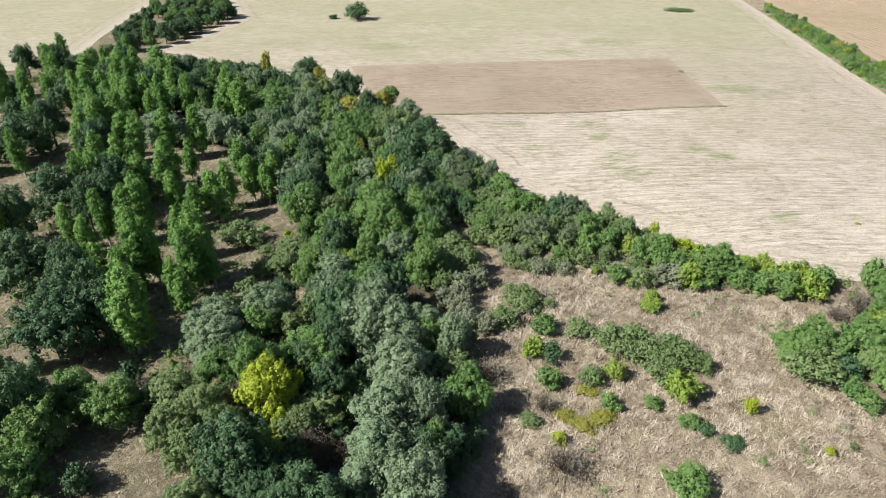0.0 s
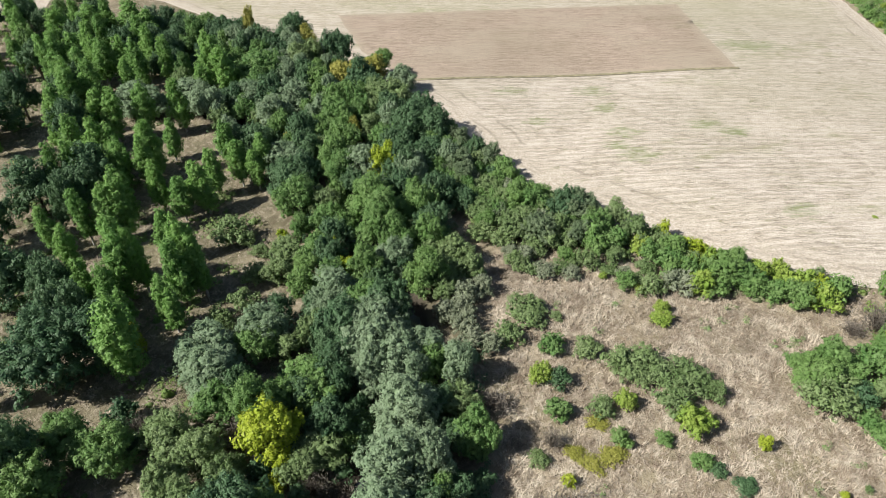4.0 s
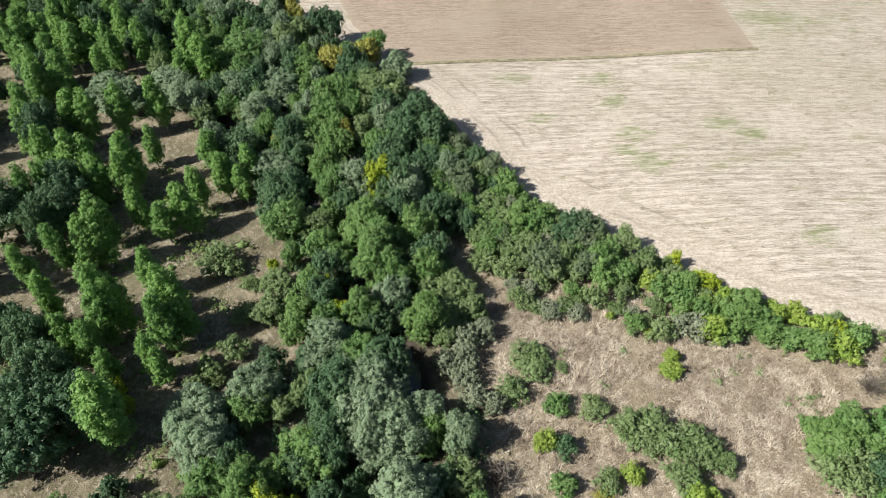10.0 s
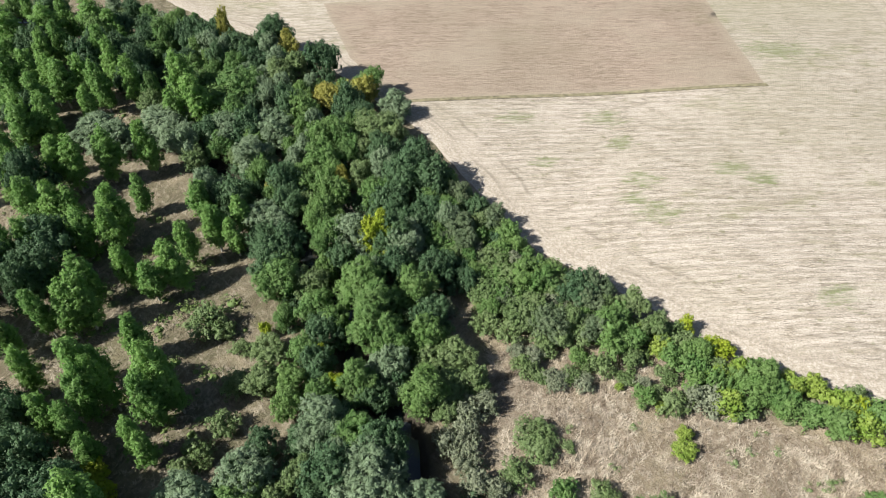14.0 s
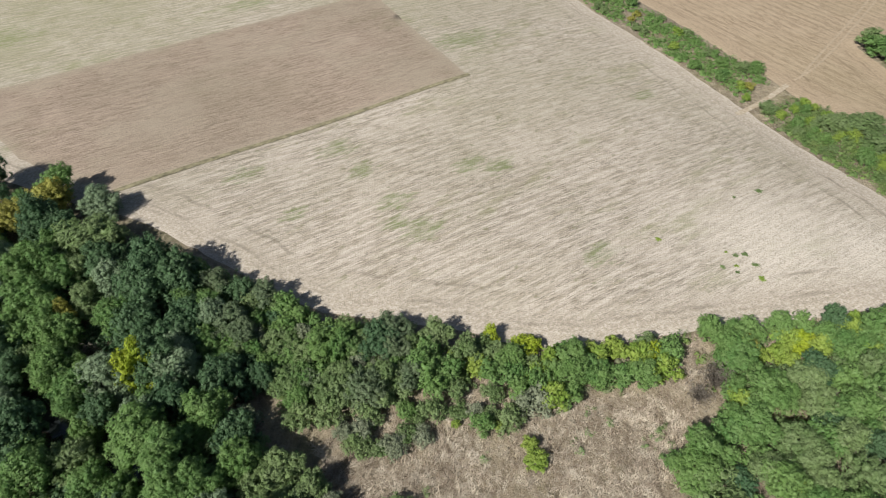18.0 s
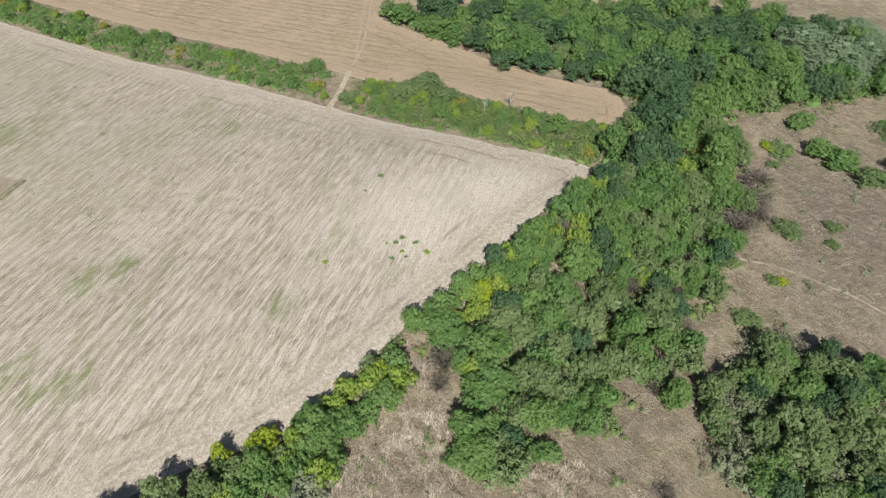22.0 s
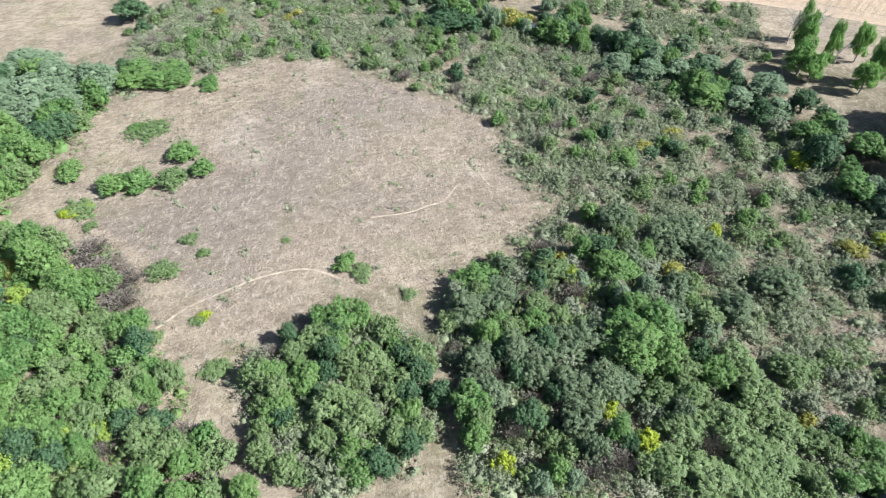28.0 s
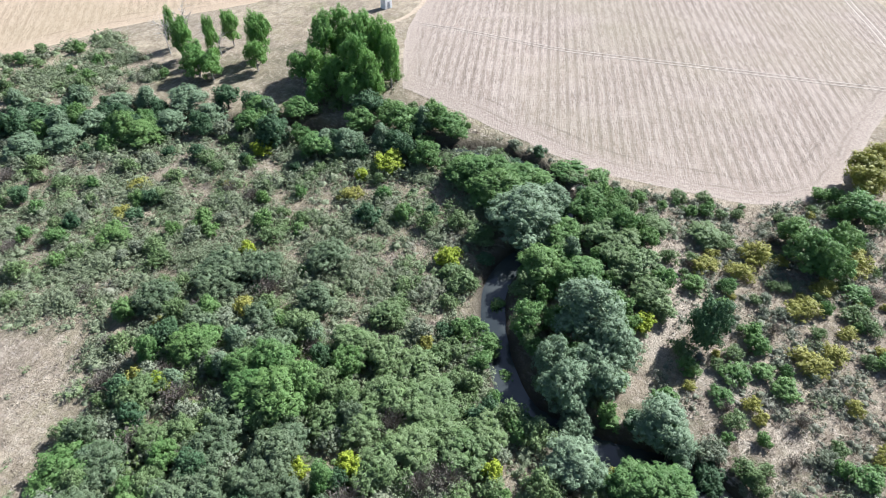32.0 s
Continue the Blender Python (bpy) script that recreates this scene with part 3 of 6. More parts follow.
def ribbon(name, points, width, mat, label, category, lift=0.09, kind="structure", level=None):
    """A strip along a smooth line, laid on the land, or level with the given height."""
    c = smooth_line(points, 1.2)
    t = np.gradient(c, axis=0)
    t /= np.linalg.norm(t, axis=1)[:, None]
    side = np.stack([-t[:, 1], t[:, 0]], 1)
    cols = np.linspace(-0.5, 0.5, 5)
    v, f = [], []
    for i in range(len(c)):
        wv = width(c[i]) if callable(width) else width
        for s in cols:
            p = c[i] + side[i] * wv * (s + 0.06 * noise.noise(Vector((c[i][0] * 0.5, c[i][1] * 0.5, s * 3))))
            v.append((p[0], p[1], (level(c[i]) if level else height(p[0], p[1])) + lift))
    for i in range(len(c) - 1):
        for j in range(4):
            a = i * 5 + j
            f.append((a, a + 1, a + 6, a + 5))
    me = quads_mesh(name, np.array(v), np.array(f))
    me.materials.append(mat)
    return tagged(new(name, me), label, category, kind=kind)


ribbon("water", STREAM, lambda p: 2.0 * float(stream_width(p[0], p[1])) + 5.0, M_WATER, "narrow muddy stream with a calm grey surface", "stream", lift=-1.15, level=lambda p: float(relief(p[0], p[1])))


# ---- plants ----
def part(name, me, mat, parent, label=""):
    ob = new(name, me)
    if not me.materials:
        me.materials.append(mat)
    else:
        ob.material_slots[0].link = "OBJECT"
        ob.material_slots[0].material = mat
    ob.parent = parent
    return tagged(ob, label)


def tube(points, radii, sides=6):
    """Vertices and faces of a tapered limb along points."""
    p, n = np.array(points, float), len(points)
    v = []
    for i in range(n):
        t = p[min(i + 1, n - 1)] - p[max(i - 1, 0)]
        t /= np.linalg.norm(t) + 1e-9
        a = np.cross(t, (1, 0, 0.3))
        a /= np.linalg.norm(a) + 1e-9
        b = np.cross(t, a)
        for k in range(sides):
            w = 2 * math.pi * k / sides
            v.append(p[i] + radii[i] * (a * math.cos(w) + b * math.sin(w)))
    f = [(i * sides + k, i * sides + (k + 1) % sides, (i + 1) * sides + (k + 1) % sides, (i + 1) * sides + k) for i in range(n - 1) for k in range(sides)]
    return np.array(v), np.array(f)


def joined(name, pieces):
    vs, fs, base = [], [], 0
    for v, f in pieces:
        vs.append(v), fs.append(f + base)
        base += len(v)
    me = quads_mesh(name, np.concatenate(vs), np.concatenate(fs))
    me.polygons.foreach_set("use_smooth", np.ones(len(me.polygons), bool))
    return me


def leaves_verts(centre, normal, size, rng, slim=1.0, rise=0.6):
    """Corners of one pointed four-cornered leaf spray per centre, facing its normal."""
    n = len(centre)
    nrm = normal / (np.linalg.norm(normal, axis=1)[:, None] + 1e-9)
    a = rng.normal(size=(n, 3)) + (0, 0, rise)
    a -= (a * nrm).sum(1)[:, None] * nrm
    a /= np.linalg.norm(a, axis=1)[:, None] + 1e-9
    b = np.cross(nrm, a)
    s = (size * rng.uniform(0.65, 1.3, n))[:, None]
    bend = nrm * s * rng.uniform(-0.18, 0.06, n)[:, None]
    return np.stack([centre - a * s * 0.62, centre - b * s * 0.44 * slim + bend, centre + a * s * 0.62, centre + b * s * 0.44 * slim + bend], 1).reshape(-1, 3)


def leaves_mesh(name, centre, normal, size, rng, slim=1.0, rise=0.6):
    v = leaves_verts(centre, normal, size, rng, slim, rise)
    return quads_mesh(name, v, np.arange(len(v)).reshape(-1, 4))


def puff_leaves(centre, out, radius, leaf, cover, rng, wild=0.5):
    """Leaf places and normals on small tufts of foliage that reach outwards and up."""
    n = np.maximum(5, (cover * 9.0 * radius**2 / (0.42 * leaf * leaf)).astype(int))
    own = np.repeat(np.arange(len(centre)), n)
    d = rng.normal(size=(len(own), 3)) * 0.75 + out[own] * 0.75
    d /= np.linalg.norm(d, axis=1)[:, None] + 1e-9
    reach = radius[own] * (1 - 0.35 * rng.random(len(own)) ** 2 + 0.9 * rng.random(len(own)) ** 4)
    p = centre[own] + d * reach[:, None] + out[own] * (0.55 * radius[own] * np.maximum(0, (d * out[own]).sum(1)))[:, None]
    return p, d + wild * rng.normal(size=d.shape) * 0.4 + (0, 0, 0.2)


def lobes_leaves(lobes, leaf, cover, rng, wild=0.5, low=-0.55, tuft=0.36):
    """Tufts of leaves over the skins of the lobes, a few standing proud; buried ones are left out."""
    cs, ns = [], []
    for k, (c, r) in enumerate(lobes):
        c, r = np.array(c), np.array(r)
        area = 4 * math.pi * ((r[0] * r[1]) ** 1.6 / 3 + 2 * (r[0] * r[2]) ** 1.6 / 3) ** (1 / 1.6)
        n = max(8, int(area / (tuft * tuft * 3.0)))
        d = rng.normal(size=(n, 3))
        d /= np.linalg.norm(d, axis=1)[:, None]
        d = d[d[:, 2] > low]
        depth = rng.uniform(0.74, 1.0, len(d)) + 0.34 * rng.random(len(d)) ** 3
        p = c + d * r * depth[:, None]
        keep = np.ones(len(p), bool)
        for j, (c2, r2) in enumerate(lobes):
            if j != k:
                keep &= (((p - c2) / r2) ** 2).sum(1) > 0.66
        p, g = p[keep], (d / r)[keep]
        if not len(p):
            continue
        g /= np.linalg.norm(g, axis=1)[:, None]
        g += (0, 0, 0.45)
        g /= np.linalg.norm(g, axis=1)[:, None]
        a, b = puff_leaves(p, g, tuft * rng.uniform(0.55, 1.35, len(p)), leaf, cover, rng, wild)
        cs.append(a), ns.append(b)
    return np.concatenate(cs), np.concatenate(ns)


def lobe_cores(lobes, rng, inner=0.66):
    """Rough leafy masses inside the lobes, four-cornered faces only."""
    vs, fs, sides, rings = [], [], 7, (-0.9, -0.5, 0.05, 0.55, 0.9)
    for k, (c, r) in enumerate(lobes):
        for up in rings:
            w = math.sqrt(1 - up * up)
            for m in range(sides):
                a = 2 * math.pi * m / sides
                q = inner * (1 + 0.16 * rng.normal())
                vs.append((c[0] + r[0] * w * math.cos(a) * q, c[1] + r[1] * w * math.sin(a) * q, c[2] + r[2] * up * q))
        base = k * sides * len(rings)
        fs += [(base + i * sides + m, base + i * sides + (m + 1) % sides, base + (i + 1) * sides + (m + 1) % sides, base + (i + 1) * sides + m) for i in range(len(rings) - 1) for m in range(sides)]
    return np.array(vs), np.array(fs)


def crown_mesh(lobes, leaf, size, cover, rng, slim=0.75, rise=0.6, low=-0.55, tuft=0.36, inner=0.66, floor=None, wild=0.5):
    """A crown: leaf sprays in tufts over a rough inner mass."""
    c, n = lobes_leaves(lobes, leaf, cover, rng, wild, low, tuft)
    if floor is not None:
        c[:, 2] = np.maximum(c[:, 2], floor)
    v = leaves_verts(c, n, size, rng, slim, rise)
    f = np.arange(len(v)).reshape(-1, 4)
    if inner:
        cv, cf = lobe_cores(lobes, rng, inner)
        if floor is not None:
            cv[:, 2] = np.maximum(cv[:, 2], floor)
        v, f = np.concatenate([v, cv]), np.concatenate([f, cf + len(v)])
    return quads_mesh("crown", v, f)


def limbs_to(lobes, top, foot, rng, thick):
    pieces = []
    for c, r in lobes:
        c = np.array(c)
        z0 = min(top, max(foot, c[2] - 0.55 * max(r[2], np.hypot(c[0], c[1]))))
        a, b = np.array((0, 0, z0)), c - (0, 0, 0.2 * r[2])
        m = (a + b) / 2 + rng.normal(size=3) * 0.15
        pieces.append(tube([a, m, b], [thick, thick * 0.6, thick * 0.2], 4))
    return pieces


def make_poplar(rng):
    """Ragged oval crown of upswept plumes on a short clear trunk; 12 m tall."""
    H = 12.0
    lobes, w = [], rng.uniform(0.85, 1.15)
    lean = rng.normal(size=2) * 0.45
    for i in range(21):
        s = (i + rng.uniform(0, 0.8)) / 21
        z = 2.2 + 8.4 * s
        wide = w * 1.75 * math.sqrt(max(0.05, 1 - s**2.6)) * min(1, 0.62 + 1.3 * s)
        a, q = i * 2.4 + rng.uniform(-0.6, 0.6), rng.uniform(0.2, 0.85) * wide
        rr = rng.uniform(0.44, 0.82) * (0.66 + 0.42 * wide) * 0.85
        lobes.append(((math.cos(a) * q + lean[0] * s, math.sin(a) * q + lean[1] * s, z), (rr, rr, rr * rng.uniform(1.5, 2.3))))
    lobes.append(((lean[0], lean[1], 10.7), (0.5, 0.5, 1.3)))
    trunk = joined("trunk", [tube([(0, 0, -0.4), (0.05, 0, 3), (lean[0] * 0.5, lean[1] * 0.5, 7.5), (lean[0], lean[1], 11.3)], [0.24, 0.18, 0.11, 0.03], 6), *limbs_to(lobes[:11], 8, 1.2, rng, 0.06)])
    return crown_mesh(lobes, 0.25, 0.27, 0.62, rng, 0.62, 2.0, low=-0.7, tuft=0.30, inner=0.66, wild=0.8), trunk, H


def make_round(rng, lobes_n=24, spread=1.0, leaf=0.25, squash=1.0, cover=0.5):
    """Broad tree: a dome of many unequal lobes; 9 m tall, about 4 m in radius."""
    H = 9.0 * squash
    lobes = [((0, 0, 5.0 * squash), (2.3 * spread, 2.3 * spread, 2.5 * squash))]
    for i in range(lobes_n):
        a = i * 2.4 + rng.uniform(-0.5, 0.5)
        up = rng.uniform(-0.95, 1.0)
        q = 2.75 * spread * math.sqrt(max(0.05, 1 - max(0, up) ** 2 * 0.92)) * rng.uniform(0.62, 1.28)
        r = rng.choice([0.55, 0.8, 1.1, 1.4]) * rng.uniform(0.85, 1.15)
        lobes.append(((math.cos(a) * q, math.sin(a) * q, (4.6 + 3.0 * up) * squash), (r, r, r * rng.uniform(0.75, 1.25))))
    trunk = joined("trunk", [tube([(0, 0, -0.4), (0.1, 0, 2), (0, 0.1, 5.5)], [0.36, 0.26, 0.1], 7), *limbs_to(lobes[1:13], 3.5, 1.2, rng, 0.1)])
    return crown_mesh(lobes, leaf, leaf * 1.08, cover, rng, low=-0.45, tuft=0.42), trunk, H


def make_willow(rng):
    """Billowing crown of soft, fine heads; 10 m tall."""
    H = 10.0
    lobes = [((0, 0, 4.6), (2.3, 2.3, 3.3))]
    for i in range(28):
        a, up = i * 2.4 + rng.uniform(-0.5, 0.5), rng.uniform(-0.95, 1.0)
        q = 2.7 * math.sqrt(max(0.04, 1 - max(0, up) ** 2)) * rng.uniform(0.6, 1.18)
        r = rng.uniform(0.55, 1.3)
        lobes.append(((math.cos(a) * q, math.sin(a) * q, 5.0 + 3.7 * up), (r, r, r * rng.uniform(1.0, 1.5))))
    trunk = joined("trunk", [tube([(0, 0, -0.4), (0.2, 0, 2), (0, 0.2, 6)], [0.42, 0.3, 0.1], 7), *limbs_to(lobes[:9], 3, 1.0, rng, 0.11)])
    return crown_mesh(lobes, 0.25, 0.29, 0.56, rng, 0.5, low=-0.5, tuft=0.35), trunk, H


def make_shrub(rng, leaf=0.21, ragged=0.5, cover=0.5, k=16, inner=0.66):
    """Bush that is leafy to the ground; 3 m tall, 1.8 m in radius."""
    H = 3.0
    lobes = [((0, 0, 1.2), (1.0, 1.0, 1.1))]
    for i in range(k):
        a, up = i * 2.4 + rng.uniform(-0.5, 0.5), rng.uniform(-0.4, 1.0)
        q = 1.15 * math.sqrt(max(0.05, 1 - max(0, up) ** 2)) * rng.uniform(0.7, 1.0 + ragged)
        r = rng.uniform(0.26, 0.66)
        lobes.append(((math.cos(a) * q, math.sin(a) * q, 1.15 + 1.15 * up), (r, r, r * rng.uniform(0.8, 1.35))))
    stems = joined("stem", [tube([(0, 0, -0.2), (math.cos(a) * 0.4, math.sin(a) * 0.4, 0.8), (math.cos(a) * 0.8, math.sin(a) * 0.8, 1.8)], [0.07, 0.05, 0.015], 4) for a in (0.3, 1.6, 2.7, 4.1, 5.3)])
    return crown_mesh(lobes, leaf, leaf * 1.1, cover, rng, 0.65, tuft=0.24, inner=inner, floor=0.05), stems, H


def make_bare(rng):
    """Thin grey twiggy bush; 3 m tall."""
    c = rng.normal(size=(900, 3)) * (0.62, 0.62, 0.62) + (0, 0, 1.5)
    c = c[(c[:, 2] > 0.1) & (c[:, 2] < 3.0)]
    n = np.cross(c - (0, 0, -0.6), rng.normal(size=c.shape))
    stems = []
    for i in range(26):
        a, q = rng.uniform(0, 6.28), rng.uniform(0.4, 1.4)
        stems.append(tube([(0, 0, -0.2), (math.cos(a) * q * 0.4, math.sin(a) * q * 0.4, 1.2), (math.cos(a) * q, math.sin(a) * q, rng.uniform(1.8, 3.0))], [0.05, 0.035, 0.01], 3))
    return leaves_mesh("crown", c, n, 0.30, rng, 0.28), joined("stem", stems), 3.0


def variants(make, count, seed, *args, **kw):
    return [make(np.random.default_rng(seed + i), *args, **kw) for i in range(count)]


SHAPES = {
    "poplar": variants(make_poplar, 7, 10),
    "round": variants(make_round, 7, 30),
    "oak": variants(make_round, 5, 45, 28, 1.12, 0.26),
    "willow": variants(make_willow, 6, 60),
    "shrub": variants(make_shrub, 8, 80),
    "loose": variants(make_shrub, 7, 100, 0.2, 0.8, 0.40, 17, 0.5),
    "bare": variants(make_bare, 4, 120),
}
KINDS = {
    # kind: name, shape, leaves, bark, label, category
    "poplar": ("poplar_tree", "poplar", "poplar", BARK_PALE, "slim poplar tree with a light green upswept crown", "tree"),
    "poplar_broad": ("poplar_tree", "round", "poplar", BARK_PALE, "tall broad poplar tree with a loose mid-green crown", "tree"),
    "poplar_dark": ("poplar_tree", "round", "dark", BARK, "stout dark green poplar tree with a dense crown", "tree"),
    "round": ("broadleaf_tree", "round", "green", BARK, "mid-green broadleaf tree with a rounded lobed crown", "tree"),
    "dark": ("oak_tree", "oak", "dark", BARK, "dark green oak-like tree with a dense domed crown", "tree"),
    "ash": ("ash_tree", "round", "ash", BARK, "muted green broadleaf tree with an uneven crown", "tree"),
    "olive": ("thorn_tree", "round", "olive", BARK, "dull olive thorn tree with a loose crown", "tree"),
    "willow": ("willow_tree", "willow", "willow", BARK, "silvery grey-green willow tree with billowing foliage", "tree"),
    "greenwillow": ("willow_tree", "willow", "green", BARK, "fresh green willow tree with billowing foliage", "tree"),
    "lime": ("yellow_tree", "round", "lime", BARK, "bright yellow-green tree with a rounded crown", "tree"),
    "yellowtree": ("yellow_tree", "round", "yellow", BARK, "yellowing broadleaf tree in early autumn colour", "tree"),
    "bush": ("green_bush", "shrub", "green", BARK, "round green bush leafy down to the ground", "bush"),
    "hawthorn": ("hawthorn_bush", "shrub", "green", BARK, "mid-green hawthorn bush with a dense lobed crown", "bush"),
    "bright": ("dogwood_bush", "shrub", "bright", BARK, "bright green bush leafy down to the ground", "bush"),
    "darkbush": ("blackthorn_bush", "shrub", "dark", BARK, "dark green dense bush with a ragged outline", "bush"),
    "olivebush": ("olive_bush", "loose", "olive", BARK, "dull olive loose bush on dry grass", "bush"),
    "greybush": ("grey_bush", "loose", "grey", BARK, "pale grey-green dusty bush with thin leaves", "bush"),
    "limebush": ("yellow_bush", "shrub", "lime", BARK, "small bright yellow-green bush", "bush"),
    "yellowbush": ("yellow_bush", "loose", "yellow", BARK, "yellow autumn bush with loose leaves", "bush"),
    "bare": ("dry_bush", "bare", "twig", BARK, "leafless grey-brown twiggy bush", "bush"),
}
RADIUS = {"poplar": 2.0, "round": 4.1, "oak": 4.6, "willow": 3.9, "shrub": 1.9, "loose": 1.9, "bare": 1.3}
pick = random.Random(7)
PLACED = []


def plant(kind, x, y, tall, wide=None, group=""):
    """One tree or bush of the kind: its height and crown radius in metres."""
    name, shape, leaf, bark, label, category = KINDS[kind]
    crown, wood, H = pick.choice(SHAPES[shape])
    s = tall / H
    r = s if wide is None else wide / RADIUS[shape]
    ob = new(name)
    ob.matrix_world = Matrix.Translation((x, y, height(x, y) - 0.05)) @ Matrix.Rotation(pick.uniform(0, 6.283), 4, "Z") @ Matrix.Diagonal((r, r, s, 1))
    part("crown", crown, LEAF[leaf], ob)
    part("trunk" if shape in ("poplar", "round", "oak", "willow") else "stem", wood, bark, ob)
    PLACED.append((x, y, RADIUS[shape] * r))
    return tagged(ob, label, category, group or name.replace("_", " ") + ("es" if name.endswith("bush") else "s"))


def free_spot(x, y, r, gap):
    p = np.array(PLACED).reshape(-1, 3)
    return bool(((p[:, 0] - x) ** 2 + (p[:, 1] - y) ** 2 > (gap * (r + p[:, 2])) ** 2).all())


def drift(x, y, seed):
    """Smooth value noise from -1 to 1 for many places at once."""
    def corner(i, j):
        h = np.sin(i * 127.1 + j * 311.7 + seed * 74.7) * 43758.5453
        return (h - np.floor(h)) * 2 - 1
    i, j = np.floor(x), np.floor(y)
    u, v = x - i, y - j
    u, v = u * u * (3 - 2 * u), v * v * (3 - 2 * v)
    return (corner(i, j) * (1 - u) + corner(i + 1, j) * u) * (1 - v) + (corner(i, j + 1) * (1 - u) + corner(i + 1, j + 1) * u) * v


def grow(zone, count, mix, gap=0.6, group="", off=True, holes=()):
    """Scatter plants of the mix (kind, share, least height, most height, radius by height) in the zone."""
    p = np.array(zone)
    lo, hi = p.min(0), p.max(0)
    rng = np.random.default_rng(len(PLACED) + count)
    xy = rng.uniform(lo, hi, (count * 14, 2))
    ok = inside(xy[:, 0], xy[:, 1], zone) & (line_distance(xy[:, 0], xy[:, 1], STREAM_LINE) > 2.2)
    for h in (*holes, *(KEEP_OFF if off else ())):
        ok &= ~inside(xy[:, 0], xy[:, 1], h)
    made, total = 0, sum(m[1] for m in mix)
    for x, y in xy[ok]:
        u = pick.uniform(0, total)
        for kind, share, low, high, wide in mix:
            u -= share
            if u <= 0:
                break
        tall = pick.uniform(low, high)
        r = tall * wide * pick.uniform(0.85, 1.15)
        if free_spot(x, y, r, gap):
            plant(kind, x, y, tall, r, group)
            made += 1
            if made >= count:
                break


# single trees that stand out: kind, x, y, height, radius
def stand(kind, rows):
    for row in rows.replace("\n", ",").split(","):
        if row.strip():
            plant(kind, *(float(v) for v in row.split()))


stand("poplar_dark", """
    -30.8 -1.0 9.6 2.9
    -48.3 63.3 11.0 4.7, -61.2 79.5 11.0 4.7, -91.0 129.9 11.0 6.0, -69.1 104.0 11.0 4.8, -62.3 107.9 11.0 4.4, -44.9 50.5 11.0 2.8, -71.3 94.0 11.0 3.4, -61.9 103.8 10.0 3.4
    -44.2 67.4 10.0 3.7, -49.3 68.9 10.0 3.7, -53.7 78.2 10.0 3.3, -49.0 72.5 10.0 3.2, -62.4 100.2 10.0 2.7, -61.0 110.2 10.0 2.9
""")
stand("willow", """
    -4.6 55.7 9.0 4.0, -5.6 48.9 9.0 4.1, -2.1 49.7 9.0 2.4, -5.9 43.0 9.0 4.1, -2.6 40.2 9.0 3.3, -27.9 62.8 7.0 3.8, -9.3 66.5 8.0 4.0, -5.9 63.5 8.0 3.4
    -10.8 69.1 7.0 2.6, -40.7 140.0 8.0 3.8, -31.3 139.7 8.0 4.2, -34.1 131.9 8.0 4.0, -26.4 130.6 6.0 2.1, -66.5 142.1 7.0 5.1, -61.9 140.0 7.0 3.8, -54.6 143.6 7.0 4.9
    -50.2 139.5 7.0 3.8, -28.9 115.9 7.0 3.5, -26.5 113.5 6.0 2.7, -14.9 77.4 7.0 3.3, -16.1 75.0 6.0 2.4, -13.1 72.5 6.0 2.4, -8.9 85.2 6.0 2.6, -7.3 82.8 5.0 1.7
""")
stand("willow", """
    -29.7 66.4 7.0 4.1, -23.5 70.4 7.0 3.2, -8.8 70.3 8.0 3.8, -3.4 66.3 8.0 3.7, -6.6 65.4 8.0 2.9, -8.4 147.1 6.0 3.3, 170.5 15.3 8.5 7.5, 166.0 9.0 8.5 7.3
    168.6 1.7 8.5 6.5, 162.4 -3.6 8.5 4.4, 158.8 13.3 6.0 4.7, 158.0 6.1 6.0 3.9, 183.0 1.8 7.0 7.0, 165.3 5.6 7.0 6.5, 167.6 12.0 7.0 6.4, 179.1 7.7 7.0 5.2
    -15.5 -10.1 10.0 5.5, -16.0 -2.9 9.0 4.3, -12.5 -0.4 8.0 4.2, -6.5 0.9 9.0 3.8, -7.4 -4.5 8.0 2.8, -6.7 5.3 5.0 2.6, -16.3 9.8 6.5 4.3, -17.6 12.9 4.0 2.6
""")
stand("willow", """
    -3.0 10.8 5.0 4.0, -4.5 13.5 4.0 2.5, -17.4 -35.4 8.0 4.9, -18.1 -30.6 6.0 2.9, -20.4 -24.1 5.0 1.6, 41.0 -98.6 6.0 4.5, 44.9 -89.4 5.0 3.6, 66.6 -90.3 5.0 4.1
    9.3 -70.0 6.0 3.4, 55.9 -100.9 5.0 3.7, 36.4 -93.3 5.0 3.7, 74.0 -88.1 5.0 4.0, 28.1 -88.3 5.0 3.7, 61.4 -94.7 5.0 3.6, -15.1 -34.0 9.0 6.4, -22.2 -37.1 6.5 3.6
    -20.6 -31.1 5.0 2.3
""")
stand("lime", """
    -19.2 53.5 8.6 3.6, -10.3 109.4 9.0 2.8, -8.2 105.6 5.0 1.9, -14.2 83.0 5.0 1.2, -5.5 102.4 2.5 1.4
""")
